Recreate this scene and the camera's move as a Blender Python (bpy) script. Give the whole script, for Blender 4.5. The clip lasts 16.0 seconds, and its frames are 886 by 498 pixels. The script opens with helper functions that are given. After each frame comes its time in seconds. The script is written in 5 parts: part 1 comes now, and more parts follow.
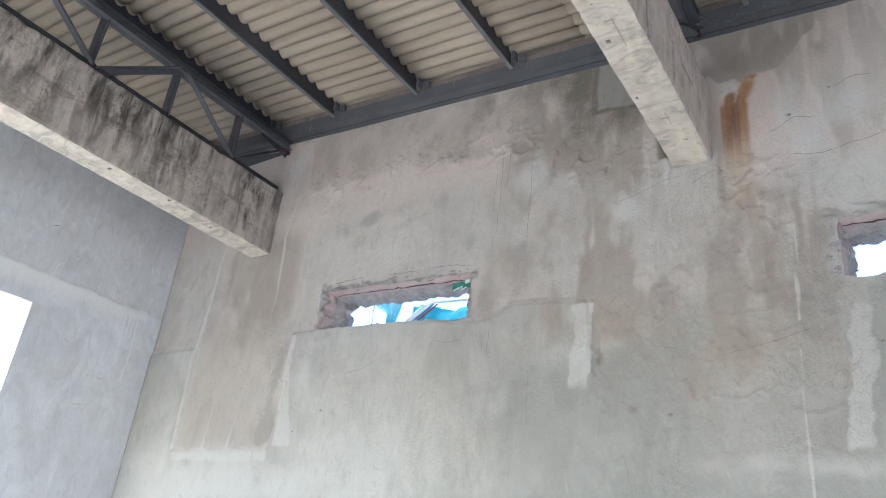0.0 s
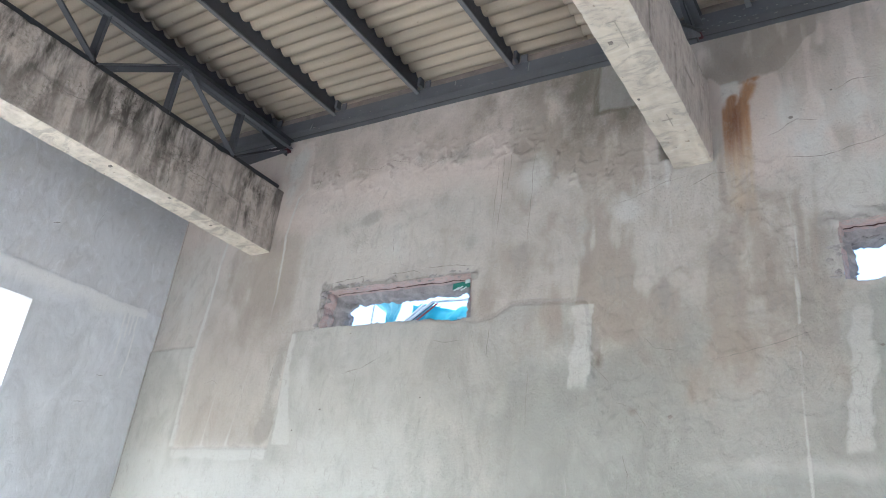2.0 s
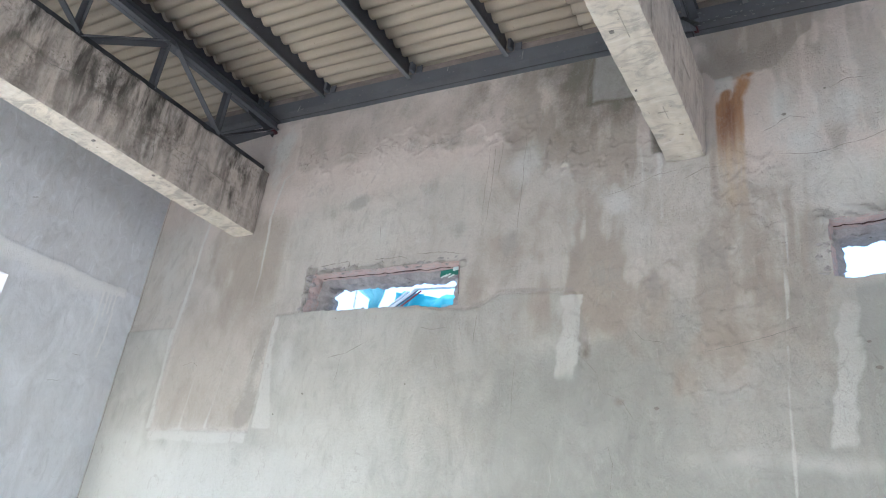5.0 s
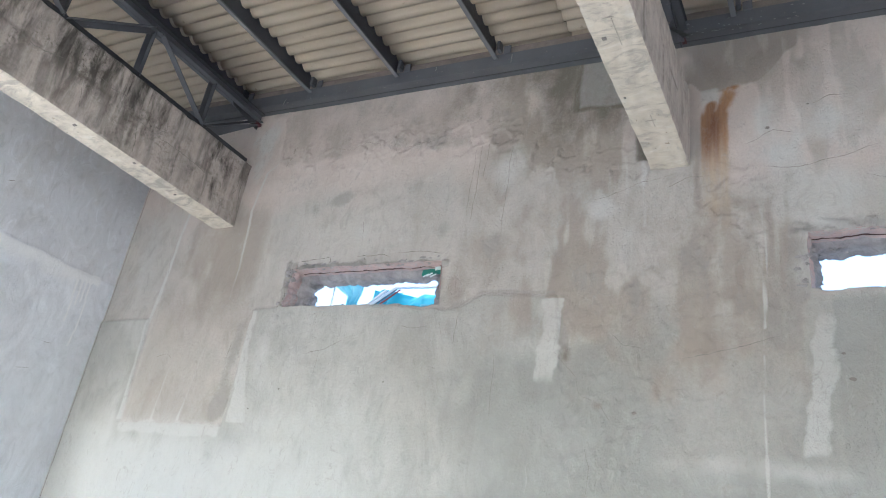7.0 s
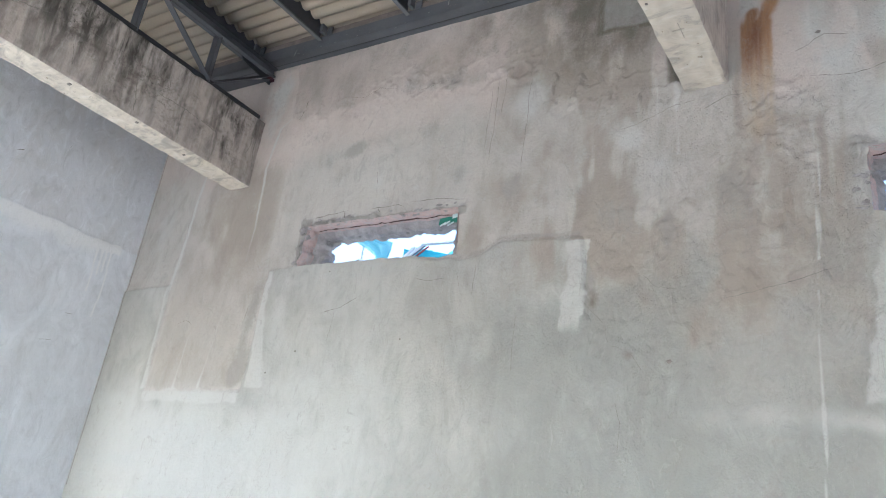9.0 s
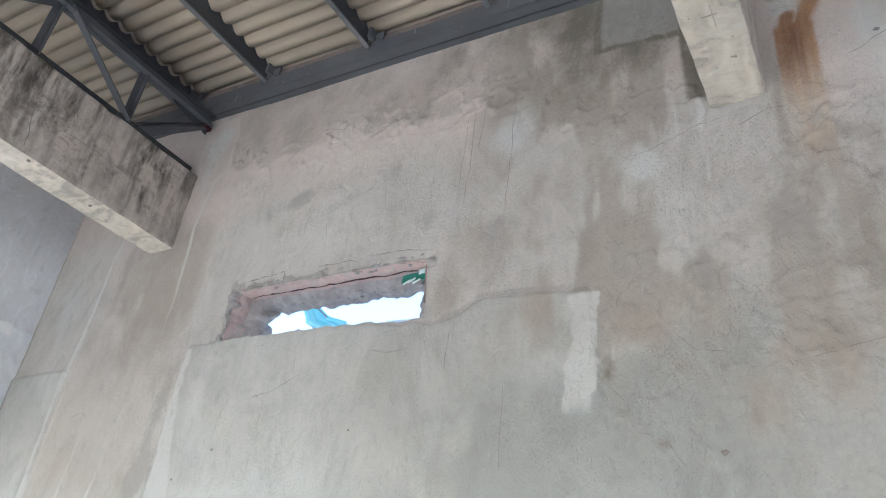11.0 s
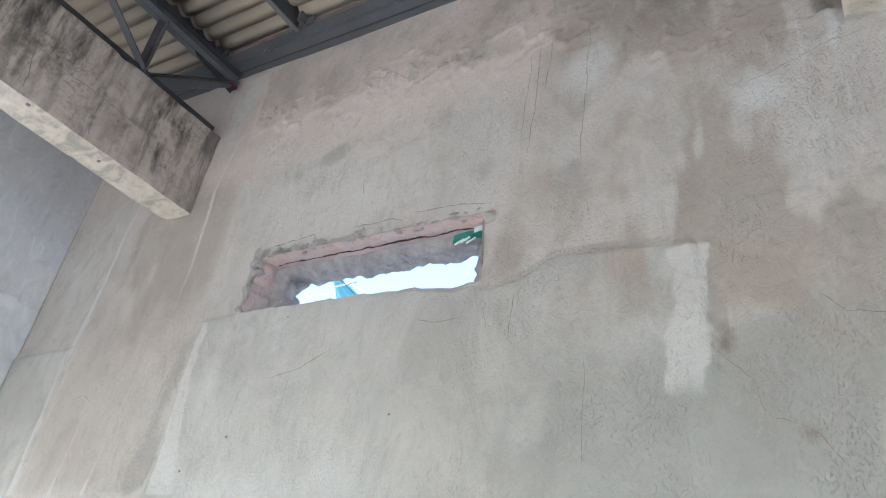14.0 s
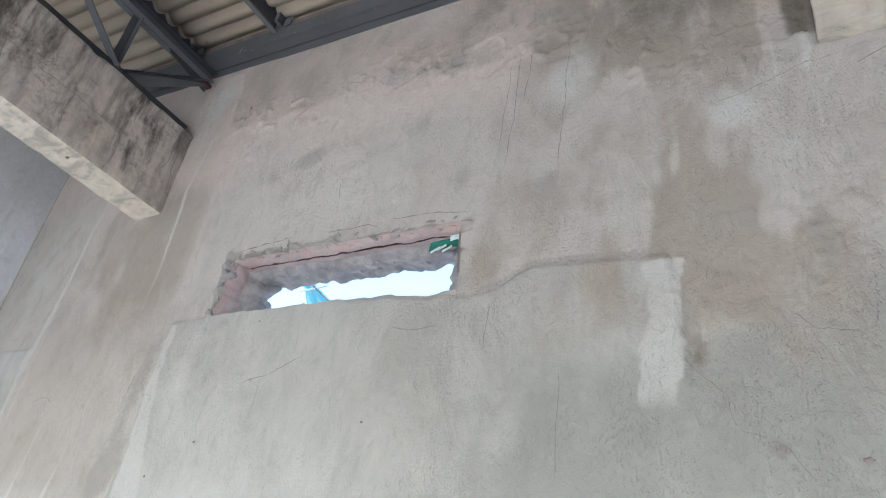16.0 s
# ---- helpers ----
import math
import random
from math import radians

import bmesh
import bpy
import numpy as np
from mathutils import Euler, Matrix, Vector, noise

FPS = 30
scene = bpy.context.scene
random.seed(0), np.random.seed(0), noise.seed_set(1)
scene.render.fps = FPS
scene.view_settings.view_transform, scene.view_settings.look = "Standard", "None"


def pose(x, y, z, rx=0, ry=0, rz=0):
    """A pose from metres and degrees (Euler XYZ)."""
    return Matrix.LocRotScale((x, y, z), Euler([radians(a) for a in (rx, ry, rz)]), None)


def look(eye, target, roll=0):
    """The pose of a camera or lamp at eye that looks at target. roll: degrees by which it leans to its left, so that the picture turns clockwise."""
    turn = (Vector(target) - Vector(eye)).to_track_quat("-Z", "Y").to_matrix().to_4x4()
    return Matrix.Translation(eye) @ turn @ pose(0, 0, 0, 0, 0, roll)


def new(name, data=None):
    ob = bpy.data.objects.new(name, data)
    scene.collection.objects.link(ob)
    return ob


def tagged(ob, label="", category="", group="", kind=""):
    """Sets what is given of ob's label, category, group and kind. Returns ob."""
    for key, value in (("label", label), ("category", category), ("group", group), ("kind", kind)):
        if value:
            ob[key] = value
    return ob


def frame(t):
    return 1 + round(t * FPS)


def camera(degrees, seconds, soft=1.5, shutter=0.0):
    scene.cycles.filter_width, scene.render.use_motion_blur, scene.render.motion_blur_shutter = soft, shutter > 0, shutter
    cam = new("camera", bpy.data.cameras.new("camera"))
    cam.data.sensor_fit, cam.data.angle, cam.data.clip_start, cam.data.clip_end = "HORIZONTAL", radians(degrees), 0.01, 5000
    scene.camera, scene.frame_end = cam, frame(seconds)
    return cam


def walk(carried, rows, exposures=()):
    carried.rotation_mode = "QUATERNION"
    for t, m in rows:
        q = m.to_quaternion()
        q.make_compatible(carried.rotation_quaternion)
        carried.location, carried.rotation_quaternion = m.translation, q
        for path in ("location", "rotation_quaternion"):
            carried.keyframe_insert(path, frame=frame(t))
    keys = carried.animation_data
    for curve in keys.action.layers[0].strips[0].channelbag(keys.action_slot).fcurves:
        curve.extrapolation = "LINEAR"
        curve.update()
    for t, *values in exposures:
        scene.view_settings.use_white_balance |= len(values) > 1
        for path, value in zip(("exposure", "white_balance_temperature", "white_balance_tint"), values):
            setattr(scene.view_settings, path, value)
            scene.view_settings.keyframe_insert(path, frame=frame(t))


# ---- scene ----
cam = camera(62.5, 16.0, soft=1.1)
PATH = [
    (0, (3.894, -4.034, 1.604), (2.849, -2.557, 2.456), 6.2),
    (0.5, (3.895, -4.039, 1.595), (2.864, -2.559, 2.458), 6.2),
    (1, (3.895, -4.036, 1.61), (2.862, -2.542, 2.449), 6.1),
    (1.5, (3.895, -4.026, 1.595), (2.855, -2.537, 2.432), 6.3),
    (2, (3.893, -4.039, 1.617), (2.847, -2.56, 2.464), 6.6),
    (2.5, (3.886, -4.044, 1.6), (2.846, -2.569, 2.462), 6.6),
    (3, (3.894, -4.024, 1.593), (2.85, -2.538, 2.43), 6.5),
    (3.5, (3.893, -4.026, 1.615), (2.841, -2.53, 2.425), 6.4),
    (4, (3.88, -4.008, 1.615), (2.83, -2.509, 2.422), 6.5),
    (6.3, (3.714, -4.106, 1.579), (2.795, -2.556, 2.445), 8.4),
    (6.5, (3.729, -4.094, 1.581), (2.798, -2.543, 2.435), 8.7),
    (7, (3.746, -4.071, 1.58), (2.812, -2.516, 2.422), 8.6),
    (7.5, (3.733, -4.083, 1.582), (2.806, -2.518, 2.414), 8.3),
    (8, (3.745, -4.051, 1.583), (2.808, -2.471, 2.376), 8.1),
    (8.2, (3.77, -3.991, 1.603), (2.798, -2.422, 2.374), 8.1),
    (8.3, (3.79, -3.941, 1.619), (2.779, -2.393, 2.382), 7.8),
    (8.4, (3.808, -3.899, 1.633), (2.77, -2.364, 2.387), 7.4),
    (8.5, (3.815, -3.881, 1.639), (2.74, -2.376, 2.401), 7.0),
    (8.6, (3.808, -3.819, 1.639), (2.73, -2.34, 2.445), 6.6),
    (8.7, (3.801, -3.757, 1.638), (2.727, -2.278, 2.45), 7.1),
    (8.8, (3.794, -3.694, 1.638), (2.725, -2.191, 2.41), 7.5),
    (8.9, (3.787, -3.632, 1.637), (2.67, -2.151, 2.386), 8.3),
    (9, (3.78, -3.57, 1.637), (2.7, -2.061, 2.383), 7.8),
    (9.1, (3.768, -3.569, 1.645), (2.707, -2.045, 2.386), 6.6),
    (9.2, (3.756, -3.568, 1.653), (2.71, -2.048, 2.424), 5.9),
    (9.3, (3.743, -3.567, 1.661), (2.767, -2.022, 2.472), 5.7),
    (9.4, (3.73, -3.567, 1.668), (2.768, -2.018, 2.489), 5.1),
    (9.5, (3.718, -3.566, 1.676), (2.74, -2.02, 2.485), 4.6),
    (9.7, (3.711, -3.412, 1.664), (2.718, -1.891, 2.502), 5.4),
    (11.8, (2.786, -2.454, 1.914), (1.85, -1.024, 2.954), 7.5),
    (12, (2.732, -2.364, 1.921), (1.798, -0.924, 2.948), 8.4),
    (12.5, (2.726, -2.266, 1.916), (1.736, -0.882, 2.967), 9.1),
    (13, (2.727, -2.21, 1.896), (1.707, -0.837, 2.933), 9.2),
    (13.5, (2.727, -2.189, 1.894), (1.716, -0.788, 2.901), 9.2),
    (14, (2.749, -2.2, 1.904), (1.728, -0.824, 2.935), 9.3),
    (14.5, (2.75, -2.218, 1.898), (1.736, -0.851, 2.947), 9.4),
    (15, (2.728, -2.219, 1.904), (1.7, -0.86, 2.951), 9.6),
    (15.5, (2.718, -2.213, 1.91), (1.707, -0.832, 2.946), 9.7),
    (16, (2.719, -2.227, 1.913), (1.776, -0.812, 2.966), 9.2),
]
walk(cam, [(t, look(eye, target, roll)) for t, eye, target, roll in PATH], exposures=[(0.0, 2.32, 5270.0, 6.0), (16.0, 2.32, 5270.0, 6.0)])

# ---------------------------------------------------------------- world, sun, exposure
SUN_EL, SUN_AZ = radians(38), radians(184)          # azimuth clockwise from +y
world = bpy.data.worlds.new("world")
scene.world = world
world.use_nodes = True
wn = world.node_tree.nodes
sky = wn.new("ShaderNodeTexSky")
sky.sky_type, sky.sun_disc = "NISHITA", False
sky.sun_elevation, sky.sun_rotation = SUN_EL, SUN_AZ
sky.air_density, sky.dust_density = 1.0, 5.0
world.node_tree.links.new(sky.outputs[0], wn["Background"].inputs[0])
wn["Background"].inputs[1].default_value = 0.195
sun_dir = Vector((math.sin(SUN_AZ) * math.cos(SUN_EL), math.cos(SUN_AZ) * math.cos(SUN_EL), math.sin(SUN_EL)))
sun = new("sun", bpy.data.lights.new("sun", "SUN"))
sun.data.energy, sun.data.angle, sun.data.color = 2.4, radians(0.6), (1.0, 0.97, 0.93)
sun.matrix_world = look(sun_dir * 30, (0, 0, 0))

# ---------------------------------------------------------------- small numeric helpers


def lattice(seed):
    return np.random.RandomState(seed).rand(256, 256)


LATTICES = {}


def value_noise(u, v, seed=0):
    """Smooth noise in 0..1 of arrays u, v."""
    if seed not in LATTICES:
        LATTICES[seed] = lattice(seed)
    g = LATTICES[seed]
    iu, iv = np.floor(u).astype(int), np.floor(v).astype(int)
    fu, fv = u - iu, v - iv
    fu, fv = fu * fu * (3 - 2 * fu), fv * fv * (3 - 2 * fv)
    a, b = g[iu % 256, iv % 256], g[(iu + 1) % 256, iv % 256]
    c, d = g[iu % 256, (iv + 1) % 256], g[(iu + 1) % 256, (iv + 1) % 256]
    return (a * (1 - fu) + b * fu) * (1 - fv) + (c * (1 - fu) + d * fu) * fv


def fbm(u, v, seed=0, octaves=4):
    total, amp, norm = 0, 1.0, 0
    for o in range(octaves):
        total = total + amp * value_noise(u * 2 ** o, v * 2 ** o, seed + o)
        norm += amp
        amp *= 0.5
    return total / norm


def ramp(x, lo, hi):
    s = np.clip((x - lo) / (hi - lo), 0, 1)
    return s * s * (3 - 2 * s)


def band(x, lo, hi, soft):
    return ramp(x, lo - soft, lo + soft) * (1 - ramp(x, hi - soft, hi + soft))


def streak(u, v, path, width):
    """Mask of a thin line through the points of path (u, v), v falling."""
    pv, pu = [p[1] for p in path][::-1], [p[0] for p in path][::-1]
    centre = np.interp(v, pv, pu)
    inside = (v >= pv[0]) & (v <= pv[-1])
    return np.exp(-((u - centre) / width) ** 2) * inside


def line(lo, hi, step):
    return np.linspace(lo, hi, max(2, int(round((hi - lo) / step)) + 1))


# ---------------------------------------------------------------- materials


def material(name, rough=0.9, metal=0.0):
    m = bpy.data.materials.new(name)
    m.use_nodes = True
    bsdf = m.node_tree.nodes["Principled BSDF"]
    bsdf.inputs["Roughness"].default_value = rough
    bsdf.inputs["Metallic"].default_value = metal
    bsdf.inputs["Specular IOR Level"].default_value = 0.3
    return m, m.node_tree.nodes, m.node_tree.links, bsdf


def coords(nodes, links, scale=(1, 1, 1)):
    tc = nodes.new("ShaderNodeTexCoord")
    mp = nodes.new("ShaderNodeMapping")
    mp.inputs["Scale"].default_value = scale
    links.new(tc.outputs["Object"], mp.inputs["Vector"])
    return mp.outputs["Vector"]


def noise_tex(nodes, links, vector, scale, detail=4, rough=0.55, distort=0.0):
    n = nodes.new("ShaderNodeTexNoise")
    n.inputs["Scale"].default_value = scale
    n.inputs["Detail"].default_value = detail
    n.inputs["Roughness"].default_value = rough
    n.inputs["Distortion"].default_value = distort
    links.new(vector, n.inputs["Vector"])
    return n.outputs["Fac"]


def spread(nodes, links, value, lo, hi, to_lo=0.0, to_hi=1.0):
    r = nodes.new("ShaderNodeMapRange")
    for k, v in zip(("From Min", "From Max", "To Min", "To Max"), (lo, hi, to_lo, to_hi)):
        r.inputs[k].default_value = v
    links.new(value, r.inputs["Value"])
    return r.outputs["Result"]


def blend(nodes, links, fac, a, b, mode="MIX"):
    m = nodes.new("ShaderNodeMix")
    m.data_type, m.blend_type = "RGBA", mode
    for sock, v in ((m.inputs["Factor"], fac), (m.inputs["A"], a), (m.inputs["B"], b)):
        if isinstance(v, (tuple, float, int)):
            sock.default_value = (*v, 1) if isinstance(v, tuple) else v
        else:
            links.new(v, sock)
    return m.outputs["Result"]


def math_node(nodes, links, op, a, b):
    m = nodes.new("ShaderNodeMath")
    m.operation = op
    for sock, v in zip(m.inputs, (a, b)):
        if isinstance(v, (float, int)):
            sock.default_value = v
        else:
            links.new(v, sock)
    return m.outputs[0]


def bump(nodes, links, bsdf, height, strength, distance):
    b = nodes.new("ShaderNodeBump")
    b.inputs["Strength"].default_value = strength
    b.inputs["Distance"].default_value = distance
    links.new(height, b.inputs["Height"])
    links.new(b.outputs["Normal"], bsdf.inputs["Normal"])


def attribute(nodes, name):
    a = nodes.new("ShaderNodeAttribute")
    a.attribute_name = name
    return a.outputs["Fac"]


def plaster_material(name, old_a, old_b, fresh, damp_colour=(0.165, 0.148, 0.118), blotch=(0.352, 0.294, 0.25), coarse=1.0):
    """Trowelled cement plaster. Masks on the mesh tell fresh coats, damp, rust runs, lime runs and tones painted for
    light.
    """
    m, n, l, bsdf = material(name, 0.92)
    v = coords(n, l)
    v_run = coords(n, l, (1, 1, 0.2))
    tilted = coords(n, l, (1.0, 1.0, 0.55))
    cloud = noise_tex(n, l, v, 1.3, 6, 0.62, 0.8)
    cloud2 = noise_tex(n, l, tilted, 3.4, 6, 0.65, 1.0)
    runs = noise_tex(n, l, v_run, 5.5, 5, 0.62, 0.4)
    smear = noise_tex(n, l, tilted, 9.0, 6, 0.66, 1.6)
    grain = noise_tex(n, l, v, 130, 3, 0.7)
    pits = noise_tex(n, l, v, 46, 5, 0.72, 0.4)
    dark = tuple(0.70 * c for c in old_b)
    pale = tuple(min(1, 1.2 * c) for c in fresh)
    edge_noise = math_node(n, l, "ADD", math_node(n, l, "MULTIPLY", smear, 0.5), math_node(n, l, "MULTIPLY", pits, 0.5))

    def ragged(name_, lo, hi, amount=1.0):
        """A mask whose edge breaks up along the grain of the plaster."""
        wob = math_node(n, l, "MULTIPLY", math_node(n, l, "SUBTRACT", edge_noise, 0.5), amount)
        r = n.new("ShaderNodeMapRange")
        r.interpolation_type = "SMOOTHSTEP"
        r.inputs["From Min"].default_value, r.inputs["From Max"].default_value = lo, hi
        l.new(math_node(n, l, "ADD", attribute(n, name_), wob), r.inputs["Value"])
        return r.outputs["Result"]

    base = blend(n, l, spread(n, l, cloud, 0.36, 0.64), old_a, old_b)
    base = blend(n, l, spread(n, l, cloud2, 0.49, 0.62, 0, 0.60), base, blotch)
    base = blend(n, l, spread(n, l, runs, 0.50, 0.72, 0, 0.22), base, dark)
    base = blend(n, l, spread(n, l, smear, 0.53, 0.66, 0, 0.42), base, pale)
    base = blend(n, l, spread(n, l, smear, 0.46, 0.32, 0, 0.42), base, dark)
    new_c = blend(n, l, spread(n, l, cloud2, 0.32, 0.68), pale, tuple(0.86 * c for c in fresh))
    new_c = blend(n, l, spread(n, l, smear, 0.47, 0.32, 0, 0.32), new_c, tuple(0.72 * c for c in fresh))
    base = blend(n, l, math_node(n, l, "MULTIPLY", ragged("fresh", 0.35, 0.65, 0.5), attribute(n, "fresh_amount")), base, new_c)
    pink_c = blend(n, l, spread(n, l, cloud2, 0.32, 0.68), (0.62, 0.545, 0.495), (0.535, 0.462, 0.415))
    base = blend(n, l, math_node(n, l, "MULTIPLY", ragged("pink", 0.15, 0.85, 0.7), 0.8), base, pink_c)
    # grey cement, also the tone that dims the lower right of the wall
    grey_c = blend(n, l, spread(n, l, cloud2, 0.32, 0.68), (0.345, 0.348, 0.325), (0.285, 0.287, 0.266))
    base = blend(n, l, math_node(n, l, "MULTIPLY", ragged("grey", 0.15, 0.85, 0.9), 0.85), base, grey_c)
    brown_c = blend(n, l, spread(n, l, cloud2, 0.3, 0.7), (0.392, 0.352, 0.305), (0.312, 0.274, 0.232))
    base = blend(n, l, ragged("brown", 0.25, 0.9, 0.5), base, brown_c)
    stain_c = blend(n, l, spread(n, l, cloud2, 0.3, 0.7), tuple(0.80 * c for c in old_b), tuple(0.66 * c for c in old_b))
    base = blend(n, l, math_node(n, l, "MULTIPLY", ragged("stain", 0.24, 0.58, 0.95), 0.78), base, stain_c)
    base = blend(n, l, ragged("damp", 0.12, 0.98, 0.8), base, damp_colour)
    rust_c = blend(n, l, spread(n, l, runs, 0.38, 0.62), (0.22, 0.11, 0.06), (0.41, 0.24, 0.125))
    rust_c = blend(n, l, attribute(n, "pale_rust"), rust_c, (0.47, 0.385, 0.285))
    base = blend(n, l, ragged("rust", 0.10, 0.85, 0.6), base, rust_c)
    base = blend(n, l, math_node(n, l, "MULTIPLY", ragged("lime", 0.10, 0.75, 0.7), 0.80), base, tuple(min(0.82, k * c) for k, c in zip((1.42, 1.43, 1.47), fresh)))
    # trowel ridges shaded in colour: a dark line with a painted highlight beside it
    for size, where, strength in ((2.6, smear, 0.45), (6.0, cloud2, 0.36), (13.0, cloud, 0.20)):
        contour = noise_tex(n, l, tilted, size, 4, 0.6, 1.4)
        off = n.new("ShaderNodeMath")
        off.operation = "ABSOLUTE"
        l.new(math_node(n, l, "SUBTRACT", contour, 0.5), off.inputs[0])
        ridge = math_node(n, l, "MULTIPLY", spread(n, l, off.outputs[0], 0.0, 0.011, 1, 0), spread(n, l, where, 0.50, 0.60, 0, strength * coarse))
        base = blend(n, l, ridge, base, dark)
        lit = math_node(n, l, "MULTIPLY", spread(n, l, math_node(n, l, "SUBTRACT", contour, 0.5), 0.012, 0.03, 1, 0), spread(n, l, math_node(n, l, "SUBTRACT", contour, 0.5), 0.006, 0.012))
        base = blend(n, l, math_node(n, l, "MULTIPLY", lit, spread(n, l, where, 0.50, 0.60, 0, 0.6 * strength * coarse)), base, pale)
    base = blend(n, l, spread(n, l, pits, 0.50, 0.70, 0.0, 0.15 * coarse), base, dark)
    base = blend(n, l, spread(n, l, pits, 0.44, 0.26, 0.0, 0.12 * coarse), base, pale)
    base = blend(n, l, spread(n, l, grain, 0.40, 0.65, 0.0, 0.09 * coarse), base, dark)
    # stippled pits where the coat was floated coarsely
    stipple = noise_tex(n, l, coords(n, l, (1, 1, 0.5)), 125, 2, 0.5)
    holes = math_node(n, l, "MULTIPLY", spread(n, l, stipple, 0.56, 0.68), spread(n, l, noise_tex(n, l, v, 2.1, 4, 0.6, 0.6), 0.46, 0.60))
    base = blend(n, l, math_node(n, l, "MULTIPLY", holes, 0.08 * coarse), base, dark)
    l.new(base, bsdf.inputs["Base Color"])
    h = math_node(n, l, "ADD", math_node(n, l, "MULTIPLY", grain, 0.22), math_node(n, l, "MULTIPLY", pits, 0.6))
    h = math_node(n, l, "SUBTRACT", math_node(n, l, "ADD", h, smear), math_node(n, l, "MULTIPLY", holes, 0.35))
    bump(n, l, bsdf, h, 0.75 * coarse, 0.012)
    return m


def rough_material(name, a, b, scale=6.0, dark=(0.1, 0.09, 0.08), dark_amount=0.3, bump_d=0.01, rough=0.95):
    m, n, l, bsdf = material(name, rough)
    v = coords(n, l)
    big = noise_tex(n, l, v, scale, 5, 0.6, 0.5)
    small = noise_tex(n, l, v, scale * 9, 4, 0.65)
    c = blend(n, l, spread(n, l, big, 0.35, 0.65), a, b)
    c = blend(n, l, spread(n, l, small, 0.52, 0.75, 0, dark_amount), c, dark)
    l.new(c, bsdf.inputs["Base Color"])
    bump(n, l, bsdf, math_node(n, l, "ADD", small, big), 0.5, bump_d)
    return m


def steel_material(name, colour, rust=0.15):
    m, n, l, bsdf = material(name, 0.5)
    v = coords(n, l)
    big = noise_tex(n, l, v, 3, 4)
    fine = noise_tex(n, l, v, 40, 5, 0.65)
    c = blend(n, l, spread(n, l, big, 0.3, 0.7), colour, tuple(1.35 * k for k in colour))
    c = blend(n, l, spread(n, l, fine, 0.64, 0.72, 0, rust), c, (0.30, 0.29, 0.27))
    l.new(c, bsdf.inputs["Base Color"])
    l.new(spread(n, l, fine, 0.3, 0.7, 0.42, 0.65), bsdf.inputs["Roughness"])
    bump(n, l, bsdf, fine, 0.15, 0.002)
    return m


def beam_side_material():
    """Board-marked concrete with black mould running down from the top edge."""
    m, n, l, bsdf = material("weathered_concrete", 0.93)
    v = coords(n, l)
    v_run = coords(n, l, (1, 1, 0.26))
    cloud = noise_tex(n, l, v, 2.2, 5, 0.6, 0.5)
    runs = noise_tex(n, l, v_run, 8.0, 7, 0.62, 0.25)
    runs2 = noise_tex(n, l, v_run, 3.6, 6, 0.65, 0.3)
    pits = noise_tex(n, l, v, 38, 6, 0.75)
    patches = noise_tex(n, l, v, 10, 6, 0.65, 1.0)
    base = blend(n, l, spread(n, l, cloud, 0.35, 0.65), (0.53, 0.47, 0.418), (0.43, 0.38, 0.337))
    base = blend(n, l, spread(n, l, patches, 0.46, 0.60, 0, 0.55), base, (0.60, 0.54, 0.485))
    base = blend(n, l, spread(n, l, patches, 0.46, 0.34, 0, 0.5), base, (0.30, 0.27, 0.24))
    threads = noise_tex(n, l, coords(n, l, (1, 1, 0.16)), 24.0, 5, 0.68, 0.3)
    base = blend(n, l, spread(n, l, threads, 0.50, 0.66, 0, 0.36), base, (0.25, 0.225, 0.20))
    base = blend(n, l, spread(n, l, threads, 0.46, 0.34, 0, 0.4), base, (0.60, 0.565, 0.52))
    mould = math_node(n, l, "MULTIPLY", spread(n, l, runs, 0.43, 0.57), spread(n, l, runs2, 0.36, 0.54, 0.3, 1.0))
    base = blend(n, l, math_node(n, l, "MULTIPLY", mould, attribute(n, "mould")), base, (0.085, 0.078, 0.066))
    speck = math_node(n, l, "MULTIPLY", spread(n, l, pits, 0.5, 0.66), spread(n, l, cloud, 0.46, 0.6))
    base = blend(n, l, math_node(n, l, "MULTIPLY", speck, attribute(n, "mould")), base, (0.09, 0.08, 0.065))
    base = blend(n, l, attribute(n, "crack"), base, (0.13, 0.115, 0.10))
    l.new(base, bsdf.inputs["Base Color"])
    bump(n, l, bsdf, math_node(n, l, "ADD", pits, patches), 0.7, 0.010)
    return m


